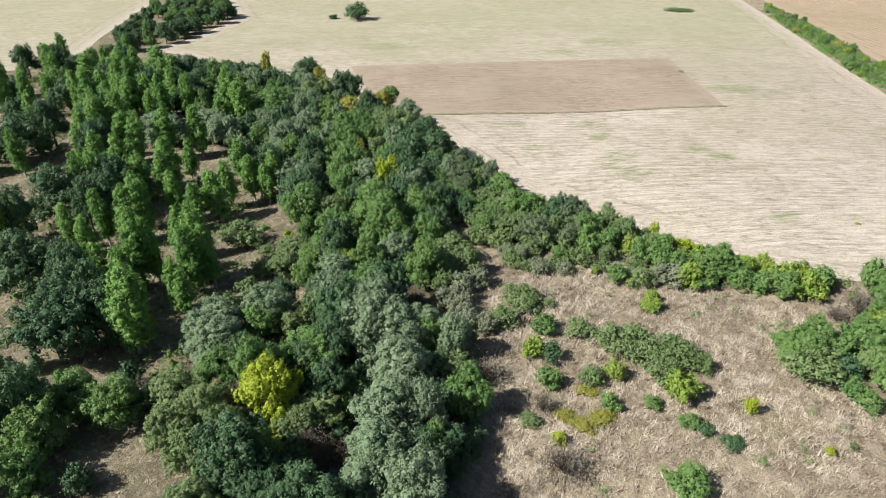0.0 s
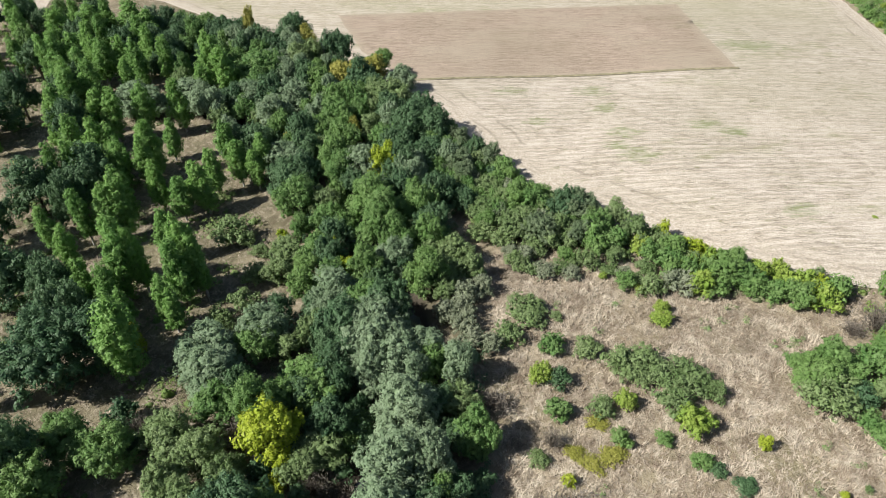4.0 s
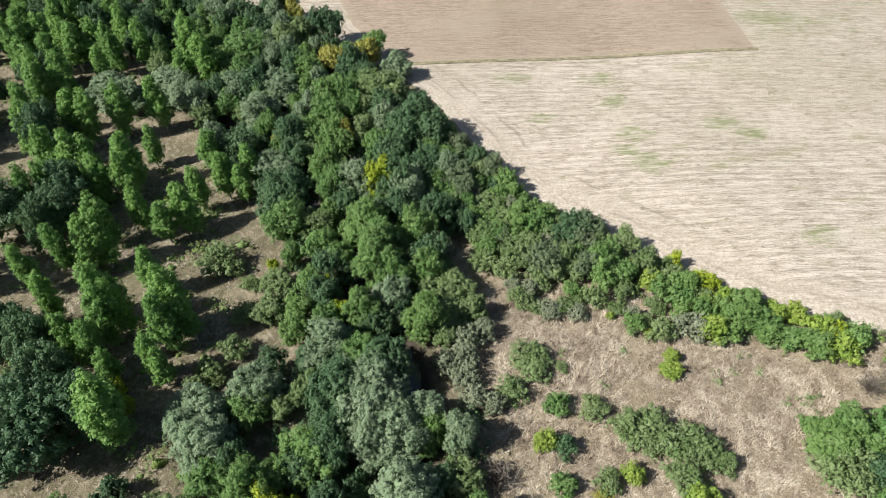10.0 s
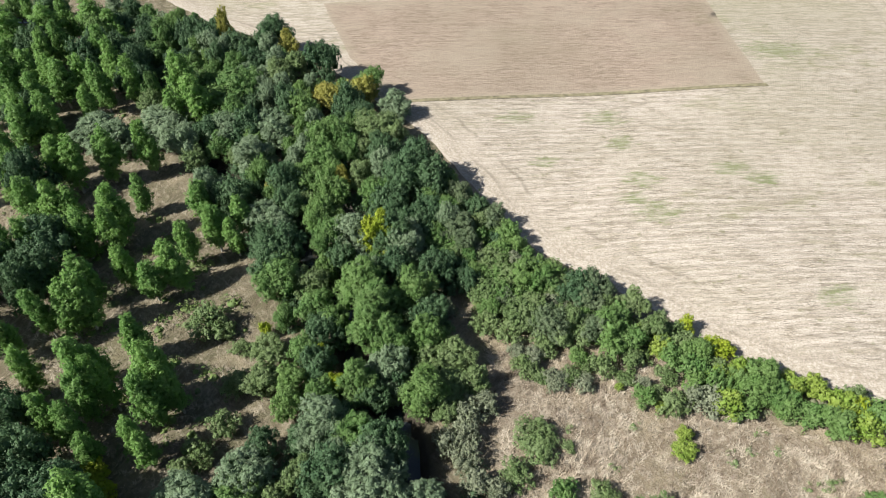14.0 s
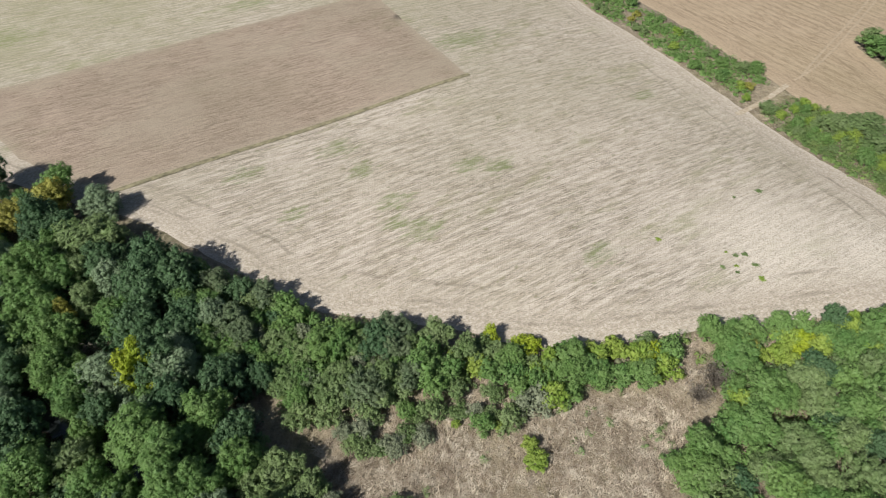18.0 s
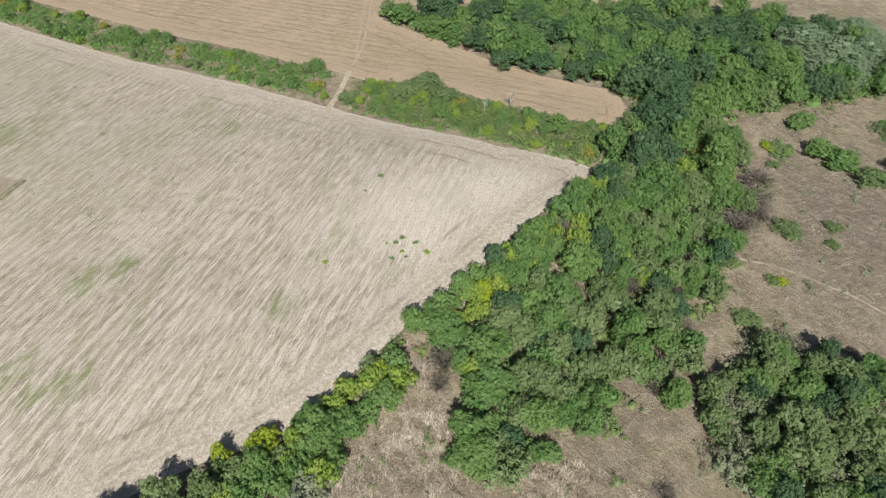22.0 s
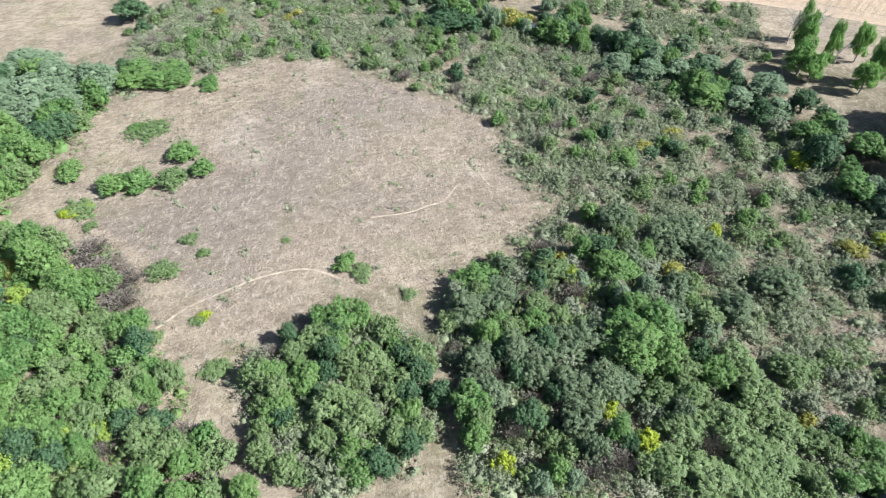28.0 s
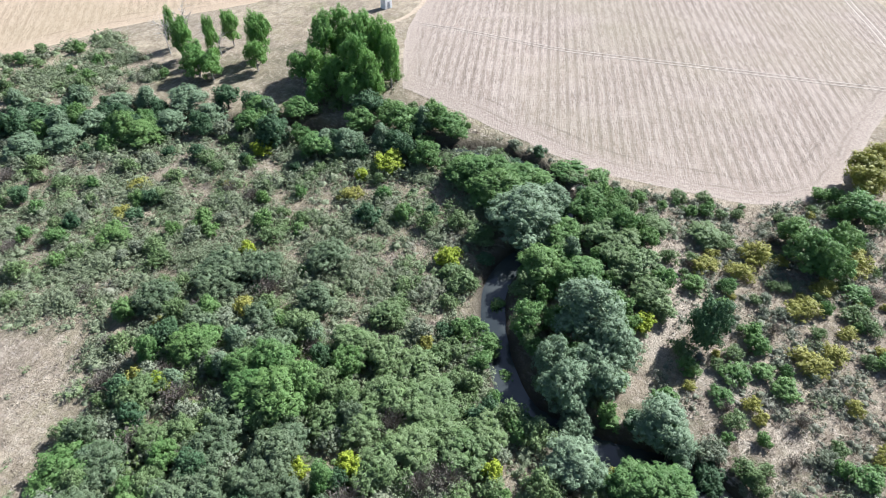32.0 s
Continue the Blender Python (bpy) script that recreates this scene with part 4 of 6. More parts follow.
stand("limebush", """
    -18.5 49.7 2.4 1.9, 34.2 52.5 2.0 0.9, 39.8 46.3 1.2 0.5, 12.5 49.3 1.5 0.8, -40.8 69.9 3.2 1.9, -42.5 72.5 3.0 1.9, -16.6 87.9 5.0 1.1, -25.9 93.9 3.0 1.1
    37.5 87.2 3.2 2.2, 34.2 91.3 3.5 1.3, 51.5 77.4 3.0 1.5, 127.1 24.1 1.0 1.8, 126.2 20.8 1.0 1.3, 88.0 24.0 0.9 1.1, 2.3 -61.5 4.0 3.4, -24.4 -7.2 2.5 1.9
    30.8 0.7 2.5 1.5, -0.1 -31.8 3.0 2.3, 26.6 -76.0 3.0 2.5
""")
stand("olive", """
    -30.7 54.2 6.0 3.0, -26.8 52.0 6.0 2.9, -22.9 48.3 6.0 2.0, -25.6 45.9 6.0 2.4, -29.1 48.2 6.0 2.2, 1.1 58.5 5.0 2.6, -14.1 52.8 4.0 2.6, -16.3 51.1 4.0 2.3
    -12.5 137.8 7.0 4.0, -9.2 138.4 7.0 3.4, -30.6 162.9 8.0 3.3, -33.2 159.4 8.0 3.2, -24.6 89.9 4.0 2.5, -24.5 84.9 4.0 2.4, -1.3 86.4 5.0 2.6, 1.9 87.3 5.0 2.5
    0.2 82.6 5.0 2.8, 4.0 83.4 5.0 2.0, -0.4 90.9 4.0 2.1, -3.7 94.2 4.0 2.2, 0.1 79.3 4.0 1.9, -14.0 126.2 6.0 2.7, -13.3 132.6 6.0 2.8, -5.3 95.4 4.0 1.8
""")
stand("olive", """
    8.0 105.3 4.5 2.6, 10.4 101.5 4.5 2.6, 13.1 95.5 4.5 2.6, 6.7 99.3 4.5 2.7, 17.1 99.8 4.5 2.5, 128.2 97.3 4.5 3.9, 123.6 101.1 4.0 3.2, 123.8 91.1 4.0 3.2
    82.7 45.8 5.0 2.9, 74.6 42.4 5.0 2.7, 68.6 52.4 5.0 3.0, 62.2 55.2 5.0 2.9, 60.0 50.4 5.0 2.8, 62.5 45.1 5.0 2.4, 56.3 57.8 5.0 2.7, 91.3 43.8 5.0 3.0
    103.1 38.5 5.0 3.3, 96.2 35.8 4.0 3.1, 64.9 63.5 5.0 2.5, 63.4 60.1 5.0 2.5, 55.2 53.2 5.0 2.3, 73.5 49.2 5.0 2.7, 26.3 -22.5 5.0 2.7, 20.0 -17.0 5.0 3.4
""")
stand("olive", """
    15.5 -13.5 5.0 3.3, 17.7 -6.0 5.0 3.1, 11.4 -10.7 4.0 3.6, 13.1 -2.0 4.0 3.7, 22.9 -7.2 5.0 2.4, 13.2 -21.8 4.0 2.6, 48.1 -8.7 4.0 2.3, 44.1 -8.9 4.0 2.3
    48.3 -18.0 4.0 2.4, -26.6 -26.4 4.0 3.7, -29.3 -23.3 4.0 3.6, -29.6 -17.4 4.0 3.5, -27.7 -11.5 4.0 3.0, -27.1 -17.6 4.0 3.0, -26.6 -20.6 4.0 3.0, -28.1 -8.5 3.0 2.3
    -44.9 -20.8 3.0 3.2, -7.5 -34.9 3.5 2.7, 11.4 -4.9 4.0 3.8, 21.5 -2.8 4.0 3.2, 16.7 2.2 4.0 3.5, 11.6 0.9 4.0 3.2, 9.9 5.0 4.0 3.5, 21.6 4.2 4.0 3.0
""")
stand("olive", """
    59.1 24.5 6.0 3.1, 55.6 23.8 6.0 2.7, 69.6 17.5 4.5 2.6, 60.3 15.5 5.0 2.9, 55.5 16.2 4.5 2.4
    6.1 3.5 4.0 3.2, 25.7 -4.9 4.0 2.8, -37.6 -25.6 3.0 2.7, -0.0 -28.6 2.5 2.0
""")
stand("round", """
    -26.5 58.7 5.0 2.8, -16.5 61.1 6.0 3.6, -19.1 59.1 6.0 2.5, -2.1 64.2 6.0 2.6, -24.1 68.4 6.0 2.7, -42.2 47.7 7.0 3.1, -41.9 43.0 6.0 2.9, -42.8 55.1 5.0 2.0
    -40.9 155.6 9.0 5.0, -43.5 150.2 8.0 3.7, -62.6 177.7 10.0 2.8, -20.8 129.0 8.0 3.3, -26.5 145.3 8.0 3.6, -20.3 115.2 8.0 2.8, -18.3 109.6 8.0 2.9, -18.2 104.5 8.0 2.3
    -18.8 96.7 6.0 2.8, -19.0 88.6 6.0 2.5, -15.1 93.6 6.0 2.2, -0.1 106.0 5.0 2.8, -20.1 137.9 8.0 2.9, -23.0 124.9 7.0 3.2, -16.3 131.3 7.0 2.8, -14.0 155.9 7.0 3.2
""")
stand("round", """
    -20.4 84.3 5.0 2.4, 163.6 116.1 5.0 3.9, 159.4 105.7 5.0 4.6, 154.9 98.7 5.0 3.7, 144.1 58.4 6.0 3.4, 155.8 37.1 6.0 4.3, 138.6 36.7 6.0 4.0, 151.5 22.9 6.0 4.9
    163.4 28.4 6.0 4.5, 129.7 35.9 5.0 3.8, 99.1 47.8 6.0 3.2, 106.6 44.7 6.0 3.3, 87.6 51.4 6.0 3.0, 79.1 54.7 6.0 3.0, 78.6 63.5 6.0 2.8, 90.7 59.2 5.0 2.8
    58.7 64.1 6.0 3.2, 60.1 69.9 5.0 2.9, 54.1 62.0 5.0 2.7, 46.8 63.8 4.5 2.5, 43.4 61.2 4.5 2.8, 71.7 56.8 6.0 3.1, 68.6 40.9 4.0 2.4, 94.3 50.6 5.0 2.6
""")
stand("round", """
    42.7 79.7 4.0 2.5, 47.8 75.5 4.0 2.2, 60.8 71.6 5.0 2.5, 161.0 -11.4 4.0 4.5, 156.0 -14.7 3.5 4.2, 152.4 -17.6 3.2 3.5, 154.1 18.2 4.0 4.2
    54.8 -54.8 3.4 2.8, 69.2 12.0 5.0 3.1, 65.8 23.3 4.5 2.5
    70.4 25.4 4.0 2.3, 65.6 28.6 4.0 2.4, 51.5 18.6 4.0 2.0, -7.6 -13.6 6.0 2.8, -5.1 -59.9 6.0 3.3, -58.8 -15.1 6.0 3.1, -57.2 -9.8 8.0 4.0, -58.5 -7.3 8.0 3.4
""")
stand("round", """
    -63.6 -10.0 7.0 3.0, 15.7 -71.1 6.0 3.8, -30.5 -35.8 4.0 2.8, -27.5 -34.4 3.0 2.2, -13.1 -67.3 6.0 3.8, -4.6 -72.9 6.0 3.9, -1.7 -76.3 6.0 3.3
    -10.9 -72.4 6.0 3.3, -6.5 -66.5 5.0 3.2, 4.5 -77.7 5.0 3.3, 57.1 -7.7 4.5 3.7, 59.6 -6.3 4.0 2.9, -74.6 -16.2 7.0 4.3, -0.1 -12.5 4.0 2.3, 0.5 -15.8 3.0 1.9
    2.0 -9.3 3.0 1.8, -1.4 -7.4 2.0 1.3
""")
stand("dark", """
    -18.2 42.5 6.0 2.7, -15.5 42.4 5.0 2.3, -17.1 59.1 6.0 2.5, -13.4 61.5 7.0 2.5, -1.6 58.0 6.0 2.4, 1.0 54.0 5.0 2.0, 0.3 46.8 5.0 2.4, -24.4 61.2 6.0 2.2
    -37.7 176.5 10.0 4.7, -25.0 164.0 10.0 3.9, -4.2 125.7 10.0 4.5, -1.2 121.7 9.0 4.1, -6.6 122.1 9.0 4.1, -8.5 116.5 8.0 3.5, -3.7 112.8 8.0 3.4, -52.7 175.9 9.0 3.5
    -1.8 115.3 7.0 3.0, -15.0 143.8 7.0 3.0, -9.1 81.5 6.0 2.3, -22.5 74.8 5.0 2.2, -17.7 75.4 5.0 1.9, -13.3 74.9 6.0 2.2, -6.2 83.7 5.0 1.6, -60.0 182.0 8.0 2.9
""")
stand("dark", """
    -56.0 174.4 8.0 2.8, -67.8 181.3 9.0 2.9, -44.9 172.5 9.0 3.4, -40.7 166.4 8.0 3.3, -48.7 168.4 8.0 2.7, -66.7 171.2 9.0 2.7, -76.9 173.4 10.0 3.4, 163.5 94.6 8.0 4.6
    143.6 48.8 10.0 6.1, 141.0 45.0 9.0 5.3, 139.8 51.9 8.0 4.0, 124.3 45.1 8.0 4.9, 133.0 43.2 8.0 4.5, 155.4 84.3 7.0 4.4, 159.4 77.8 7.0 5.2, 161.9 70.9 7.0 5.3
    151.2 64.3 7.0 4.3, 161.4 60.8 7.0 4.5, 152.7 90.9 6.0 4.4, 115.8 47.9 6.0 3.5, 171.5 55.6 8.0 6.2, 169.5 42.4 8.0 6.9, 175.8 33.3 7.0 6.3, 145.3 82.6 5.0 3.5
""")
stand("dark", """
    146.2 74.6 5.0 3.5, 144.4 65.0 5.0 3.5, 194.6 -32.4 7.0 4.9, 122.2 -82.4 5.0 6.2, 116.4 -84.9 5.0 4.0, 71.3 -99.8 7.0 5.2, 24.1 -78.4 7.0 3.8
""")
stand("dark", """
    66.1 -99.4 7.0 3.3, 59.0 -98.4 7.0 3.3, 47.2 -95.6 6.0 4.0, 32.3 -96.4 6.0 3.4, -19.8 16.9 3.0 2.3, 0.0 2.9 3.0 2.0, 2.0 -82.3 6.0 4.0, -0.4 -67.0 5.0 3.1
""")
stand("ash", """
    54.0 -6.4 5.0 3.3, 47.7 -35.0 5.0 3.2, 56.1 -1.7 5.0 3.2, 45.0 1.1 6.0 3.4, 48.5 5.9 5.0 2.9, 44.6 10.1 5.0 2.8, 41.5 2.2 6.0 2.9, 33.3 -0.6 6.0 3.2
    32.7 5.2 5.0 2.7, 38.4 -35.6 5.0 3.6, 33.2 -37.9 5.0 3.6, 41.9 -27.4 5.0 3.0, 32.7 -25.9 5.0 2.7, 37.4 -39.3 5.0 3.5, 19.7 -36.9 5.0 3.6, 30.2 -37.1 5.0 3.0
    23.4 -27.0 5.0 2.8, 31.3 -19.6 5.0 3.1, 37.8 -8.3 5.0 3.5, 31.8 -2.8 5.0 3.4, 40.9 -4.1 5.0 3.4, 36.5 1.4 5.0 2.9
""")
stand("bare", """
    5.2 59.1 2.8 2.1, -11.1 48.5 2.8 1.6, -14.4 48.8 2.8 1.6, 12.4 45.4 2.8 2.4, 11.3 53.9 2.8 1.1, -35.0 56.6 2.8 1.4, -24.1 56.5 2.8 1.0, 107.8 28.6 3.0 3.9
    102.7 27.6 3.0 3.2, 99.2 30.5 3.0 3.2, 113.6 26.9 3.0 2.9, 61.7 51.9 3.0 2.1, 70.6 47.3 3.0 2.2, 61.4 54.3 3.0 1.6, 52.6 69.3 2.0 1.6, 46.2 39.0 2.0 1.4
    86.8 38.1 3.0 2.5, 91.3 35.9 3.0 2.0
""")
stand("darkbush", """
    2.9 49.0 2.5 1.9, 13.5 62.7 2.5 1.6, 28.2 49.6 1.2 1.0, 30.5 47.8 1.0 1.3, 47.9 58.5 3.0 2.1, 0.9 45.3 2.5 1.5, -0.9 50.4 3.0 1.9, -25.3 -49.6 2.8 2.6
    -25.5 -46.0 2.8 2.7, -25.4 -42.0 2.8 2.6, -24.8 -38.2 2.8 2.2, -27.0 -39.4 2.8 2.3, -25.2 -52.3 2.8 2.2, -21.8 -54.6 2.8 2.5
""")
stand("olivebush", """
    11.6 73.8 2.4 2.3, 17.9 67.5 2.4 1.8, 17.8 58.0 2.4 1.5, 21.3 64.6 3.0 2.3, 24.1 64.5 3.0 2.4, 26.4 62.4 3.0 2.4, 29.2 61.5 3.0 2.4, 25.9 58.4 3.0 2.1
    22.9 62.5 2.6 1.8, 9.8 52.0 1.6 1.1, 42.6 47.1 1.0 0.4, 8.1 70.5 2.4 2.0, 43.4 58.6 4.0 3.0, 31.2 60.1 2.4 1.4, -34.5 95.9 4.0 3.1, 11.1 75.7 2.6 2.3
    14.9 74.3 1.2 0.9, 21.3 85.4 3.0 1.8, 24.2 83.9 1.4 1.2, -27.7 84.8 3.0 2.0, -28.6 78.5 3.0 1.9, -30.5 74.4 3.0 1.9, -32.0 72.1 3.0 1.5, -31.6 94.7 2.0 1.3
""")
stand("olivebush", """
    -29.2 91.3 2.0 1.5, 6.4 94.1 3.0 2.2, 9.6 92.3 3.0 2.0, 14.1 89.4 3.0 1.9, 19.1 90.6 3.0 2.0, 120.6 6.7 2.6 3.0, 140.2 -1.5 1.2 4.0, 127.0 22.2 1.2 3.1
    103.6 15.3 1.0 1.3, 88.0 24.9 0.8 1.2, 78.7 29.6 0.8 1.9, 75.3 2.2 1.2 1.8, 100.6 22.6 1.6 2.4, 75.9 1.3 1.2 1.4, 90.0 31.1 1.2 1.4, 98.9 15.6 0.8 1.2
    104.0 14.1 0.6 0.9, 78.2 28.3 1.0 1.4, 66.1 0.6 1.0 1.3, 121.1 5.4 1.8 2.3, 90.8 4.6 0.5 0.8, 120.7 23.5 0.8 1.3
""")
stand("bright", """
    11.2 63.3 3.0 1.6, 20.7 58.8 2.6 1.4, 27.0 55.1 3.6 2.0, 29.2 73.0 1.8 1.5, 29.7 75.0 2.0 1.1, 27.7 79.3 1.4 0.8, 44.9 80.7 3.4 2.0, 47.7 80.5 3.4 1.8
    50.0 77.9 3.6 2.3, 23.2 82.6 1.2 0.6
""")
stand("bush", """
    13.2 68.2 2.6 1.7, 12.8 57.8 2.6 1.7, 18.9 53.9 1.8 1.3, 23.6 53.5 1.5 1.1, 26.8 50.8 1.4 1.2, 23.9 42.4 2.4 2.6, 42.7 64.4 2.4 1.1, 51.9 63.4 3.4 2.4
    47.0 54.9 2.4 1.7, 48.2 61.5 3.2 2.2, 52.0 59.2 3.2 2.1, 47.6 53.2 2.2 1.7, 43.8 64.1 2.6 1.3, 42.4 83.3 3.6 2.2, 33.5 84.4 3.6 2.3, 38.3 78.3 3.0 1.9
    53.2 75.9 4.0 2.6, 38.0 82.3 3.6 1.8, 43.2 78.0 3.0 1.9, 45.7 77.0 3.0 1.9, 30.8 86.4 3.6 1.9, 165.4 -14.6 3.0 4.4, 158.6 -20.1 3.0 4.3, 139.4 17.0 2.5 2.4
""")
stand("bush", """
    127.2 14.9 3.0 3.5, 124.7 11.4 3.0 3.4, 125.8 0.0 3.0 3.3, 118.6 0.8 2.8 2.7, 78.3 3.0 2.0 1.6, 146.9 -22.1 1.6 2.7, 132.2 126.8 2.2 2.3, 142.9 -0.4 1.0 2.0
    137.1 18.2 2.0 2.2, 79.1 1.3 1.6 1.6, 144.4 -20.2 1.2 2.1, -26.3 2.3 2.4 1.9, -31.9 5.2 2.0 2.2, -28.2 7.8 1.6 1.7, -36.9 9.9 2.0 2.1, -35.9 6.4 1.6 1.7
    -60.8 -1.6 2.0 2.4, -20.7 5.2 2.0 1.7, -11.5 5.9 1.2 1.6, -36.4 -11.6 2.0 2.0, -37.8 24.4 2.4 2.3, -5.4 -20.9 2.4 1.8, -31.8 -47.3 2.0 3.6, -36.4 -43.9 1.5 2.4
""")
stand("yellowbush", """
    16.9 56.5 0.8 1.2, 17.3 52.0 0.8 1.2, 13.7 52.7 0.8 1.1, 15.3 51.3 0.8 1.3, 18.3 52.4 0.8 1.0, 51.5 -70.1 2.0 1.8, 54.1 -61.6 2.0 1.9, 110.2 -95.2 5.0 3.3
    106.2 -97.7 4.0 2.8, -43.1 7.1 2.4 2.3, -47.9 7.5 2.4 1.8, -50.4 -1.4 2.4 2.0, -40.5 -14.5 2.4 2.2, -44.0 8.4 2.4 1.7, -65.0 -7.5 3.5 3.0, -50.0 -13.6 3.5 2.5
    -45.0 -11.4 2.5 2.0, -56.1 -4.1 2.4 1.9, -53.1 4.4 1.5 1.4, -48.4 -1.5 2.0 1.9
""")
stand("poplar", """
    -90.3 157.7 12.0 2.5, -85.7 159.5 12.0 2.5, -78.4 156.1 12.0 2.6, -74.3 157.6 12.0 2.4, -69.2 154.2 12.0 2.2, -69.8 163.8 12.0 2.2, -63.3 155.5 12.0 2.1, -97.5 177.8 12.0 3.5
    -91.2 181.4 12.0 3.5, -82.9 184.2 12.0 3.6, -76.4 182.9 12.0 2.8, -69.2 146.5 11.0 2.0, -53.3 133.1 12.0 2.1, -75.4 141.7 12.0 2.5, -79.2 139.3 12.0 2.5, -65.2 127.8 12.0 2.4
    -69.1 128.8 12.0 2.1, -60.2 130.7 12.0 2.3, -53.1 115.8 12.0 2.4, -53.3 112.3 11.0 1.9, -40.5 119.4 10.0 2.0, -32.4 115.4 9.0 1.9, -36.6 112.3 9.0 1.7, -40.4 109.4 10.0 1.7
""")
stand("poplar", """
    -40.4 103.7 10.0 2.2, -44.0 101.8 9.0 1.8, -47.8 103.8 10.0 1.8, -36.4 82.7 13.0 2.4, -36.7 79.6 12.0 1.9, -34.5 81.3 11.0 1.7, -46.0 85.3 13.0 2.3, -45.6 80.7 12.0 2.1
    -43.2 82.0 12.0 1.7, -51.6 96.2 12.0 2.2, -52.9 101.4 11.0 2.0, -53.5 94.6 11.0 1.9, -75.1 124.3 12.0 2.1, -68.1 118.1 12.0 2.2, -63.5 115.9 12.0 2.2, -57.5 111.0 10.0 2.1
    -64.0 108.3 12.0 1.9, -66.3 105.8 12.0 1.8, -45.6 76.1 10.0 1.6, -38.2 75.0 9.0 1.4, -43.0 73.6 8.0 1.4, -36.3 73.7 8.0 1.3, -49.1 77.8 10.0 1.6, -54.6 84.5 11.0 1.7
""")
stand("poplar", """
    -51.9 154.9 13.0 3.1, -47.9 148.0 13.0 2.7, -51.8 147.2 12.0 2.4, -35.6 113.9 9.0 1.8, -33.3 111.1 8.0 1.5, -51.9 121.6 9.0 1.6, -60.0 90.9 10.0 1.6, -56.7 94.6 11.0 1.7
    -83.8 148.5 12.0 2.4, -80.2 150.6 12.0 2.4, -42.9 90.7 10.0 1.7, -76.2 130.1 12.0 2.1
""")
stand("poplar_broad", """
    7.2 -106.5 15.0 3.6, 2.1 -107.2 15.0 4.1, -1.7 -101.7 15.0 3.9, -5.4 -96.6 15.0 3.5, -5.7 -90.3 13.0 2.7, 2.4 -93.0 14.0 3.4, -0.3 -87.7 13.0 3.0, 14.0 -102.1 9.0 2.9
    7.1 -94.5 9.0 2.8, 10.3 -99.1 10.0 2.8, 21.8 -118.9 14.0 3.0, 40.7 -125.7 12.0 2.6, 38.0 -115.1 9.0 3.7, 33.8 -123.2 12.0 1.8, 43.4 -134.2 12.0 1.9, 28.4 -130.1 11.0 2.4
    23.7 -112.9 9.0 2.5, 34.9 -112.1 8.0 2.9, 11.8 -91.3 8.0 2.7, 4.7 -87.0 9.0 3.0
""")
stand("greenwillow", """
    -11.7 98.3 9.0 4.0, -9.4 94.8 9.0 3.7, -10.4 91.1 8.5 3.2, -7.5 89.5 8.0 2.8, 31.8 -9.6 7.5 5.1, 31.7 -15.4 7.0 3.9, 27.9 -10.8 6.5 3.2, 43.6 -22.6 5.0 2.7
    -13.1 -49.8 6.0 4.5, -19.3 -44.8 6.0 4.8, -16.5 -49.4 6.0 3.8, -14.1 -23.0 6.0 4.1, -19.5 -19.0 5.0 3.8, -16.5 -19.1 5.0 2.7, 50.7 -86.3 5.0 4.2, -9.7 16.7 5.0 3.6
    -12.8 18.1 5.0 3.6, -7.4 15.4 4.5 2.4, 25.4 -90.0 5.0 4.4, 16.8 -87.1 5.0 3.7, 35.2 -11.8 6.0 4.0, 41.6 -23.3 5.0 3.4, 35.6 -16.0 6.0 3.2, -11.3 -51.4 6.0 4.5
""")
stand("greenwillow", """
    -15.4 -43.7 6.5 5.0, -22.0 -44.1 5.0 3.8, -12.2 -44.4 6.0 4.3, -21.3 -29.0 4.0 3.5
""")
stand("yellowtree", """
    -22.0 151.0 7.0 3.1, -15.6 152.5 7.0 3.5, -34.0 172.6 8.0 2.7, -49.2 179.2 11.0 2.0, -17.5 125.0 6.0 1.9, -29.4 124.7 4.0 1.8, 62.3 71.1 4.0 2.1, 119.5 37.4 3.0 2.0
    123.0 40.7 3.5 1.8, -83.7 -24.5 8.0 4.6, -90.2 -27.4 8.0 3.5
""")
stand("greybush", """
    3.0 78.9 3.2 2.2, 5.4 80.6 3.2 1.6, 2.5 75.9 3.2 1.7, -0.0 75.2 3.2 1.6, 2.0 72.3 3.2 1.7, 3.2 69.3 3.0 1.8, 5.8 68.5 3.0 1.4, -0.3 97.1 3.2 1.8
    34.2 79.4 3.0 2.3, 32.6 80.3 3.2 1.6
""")

# the woods and thickets between them
POPLARS = [(-30, 100), (-22, 70), (-26, 40), (-60, 15), (-130, 60), (-130, 200), (-95, 205), (-62, 165), (-48, 130)]
GALLERY = [(-2, 128), (-14, 150), (-34, 170), (-60, 190), (-85, 200), (-70, 165), (-52, 140), (-38, 118), (-24, 100), (-20, 70), (-28, 45), (-20, 25), (-6, 20), (3, 40), (4, 70), (0, 95), (4, 112)]
EDGE = [(0, 128), (7, 117), (14, 107), (22, 100), (30, 93), (36, 87), (46, 81), (56, 78), (63, 75), (66, 71), (57, 73), (48, 75), (42, 77), (33, 79), (31, 87), (18, 89), (8, 93), (-2, 112)]
COPSE = [(57, 77), (71, 70), (87, 63), (101, 55), (107, 54), (112, 40), (113, 26), (102, 27), (92, 32), (82, 34), (72, 36), (60, 38), (52, 46), (50, 58), (52, 66), (56, 71)]
HEDGE_E = [(109, 57), (110, 76), (113, 95), (117, 113), (129, 113), (131, 98), (125, 80), (124, 66), (124, 54)]
HEDGE_N = [(118, 118), (120, 141), (121, 170), (126, 200), (134, 240), (147, 310), (158, 330), (149, 260), (140, 210), (134, 178), (133, 148), (131, 122)]
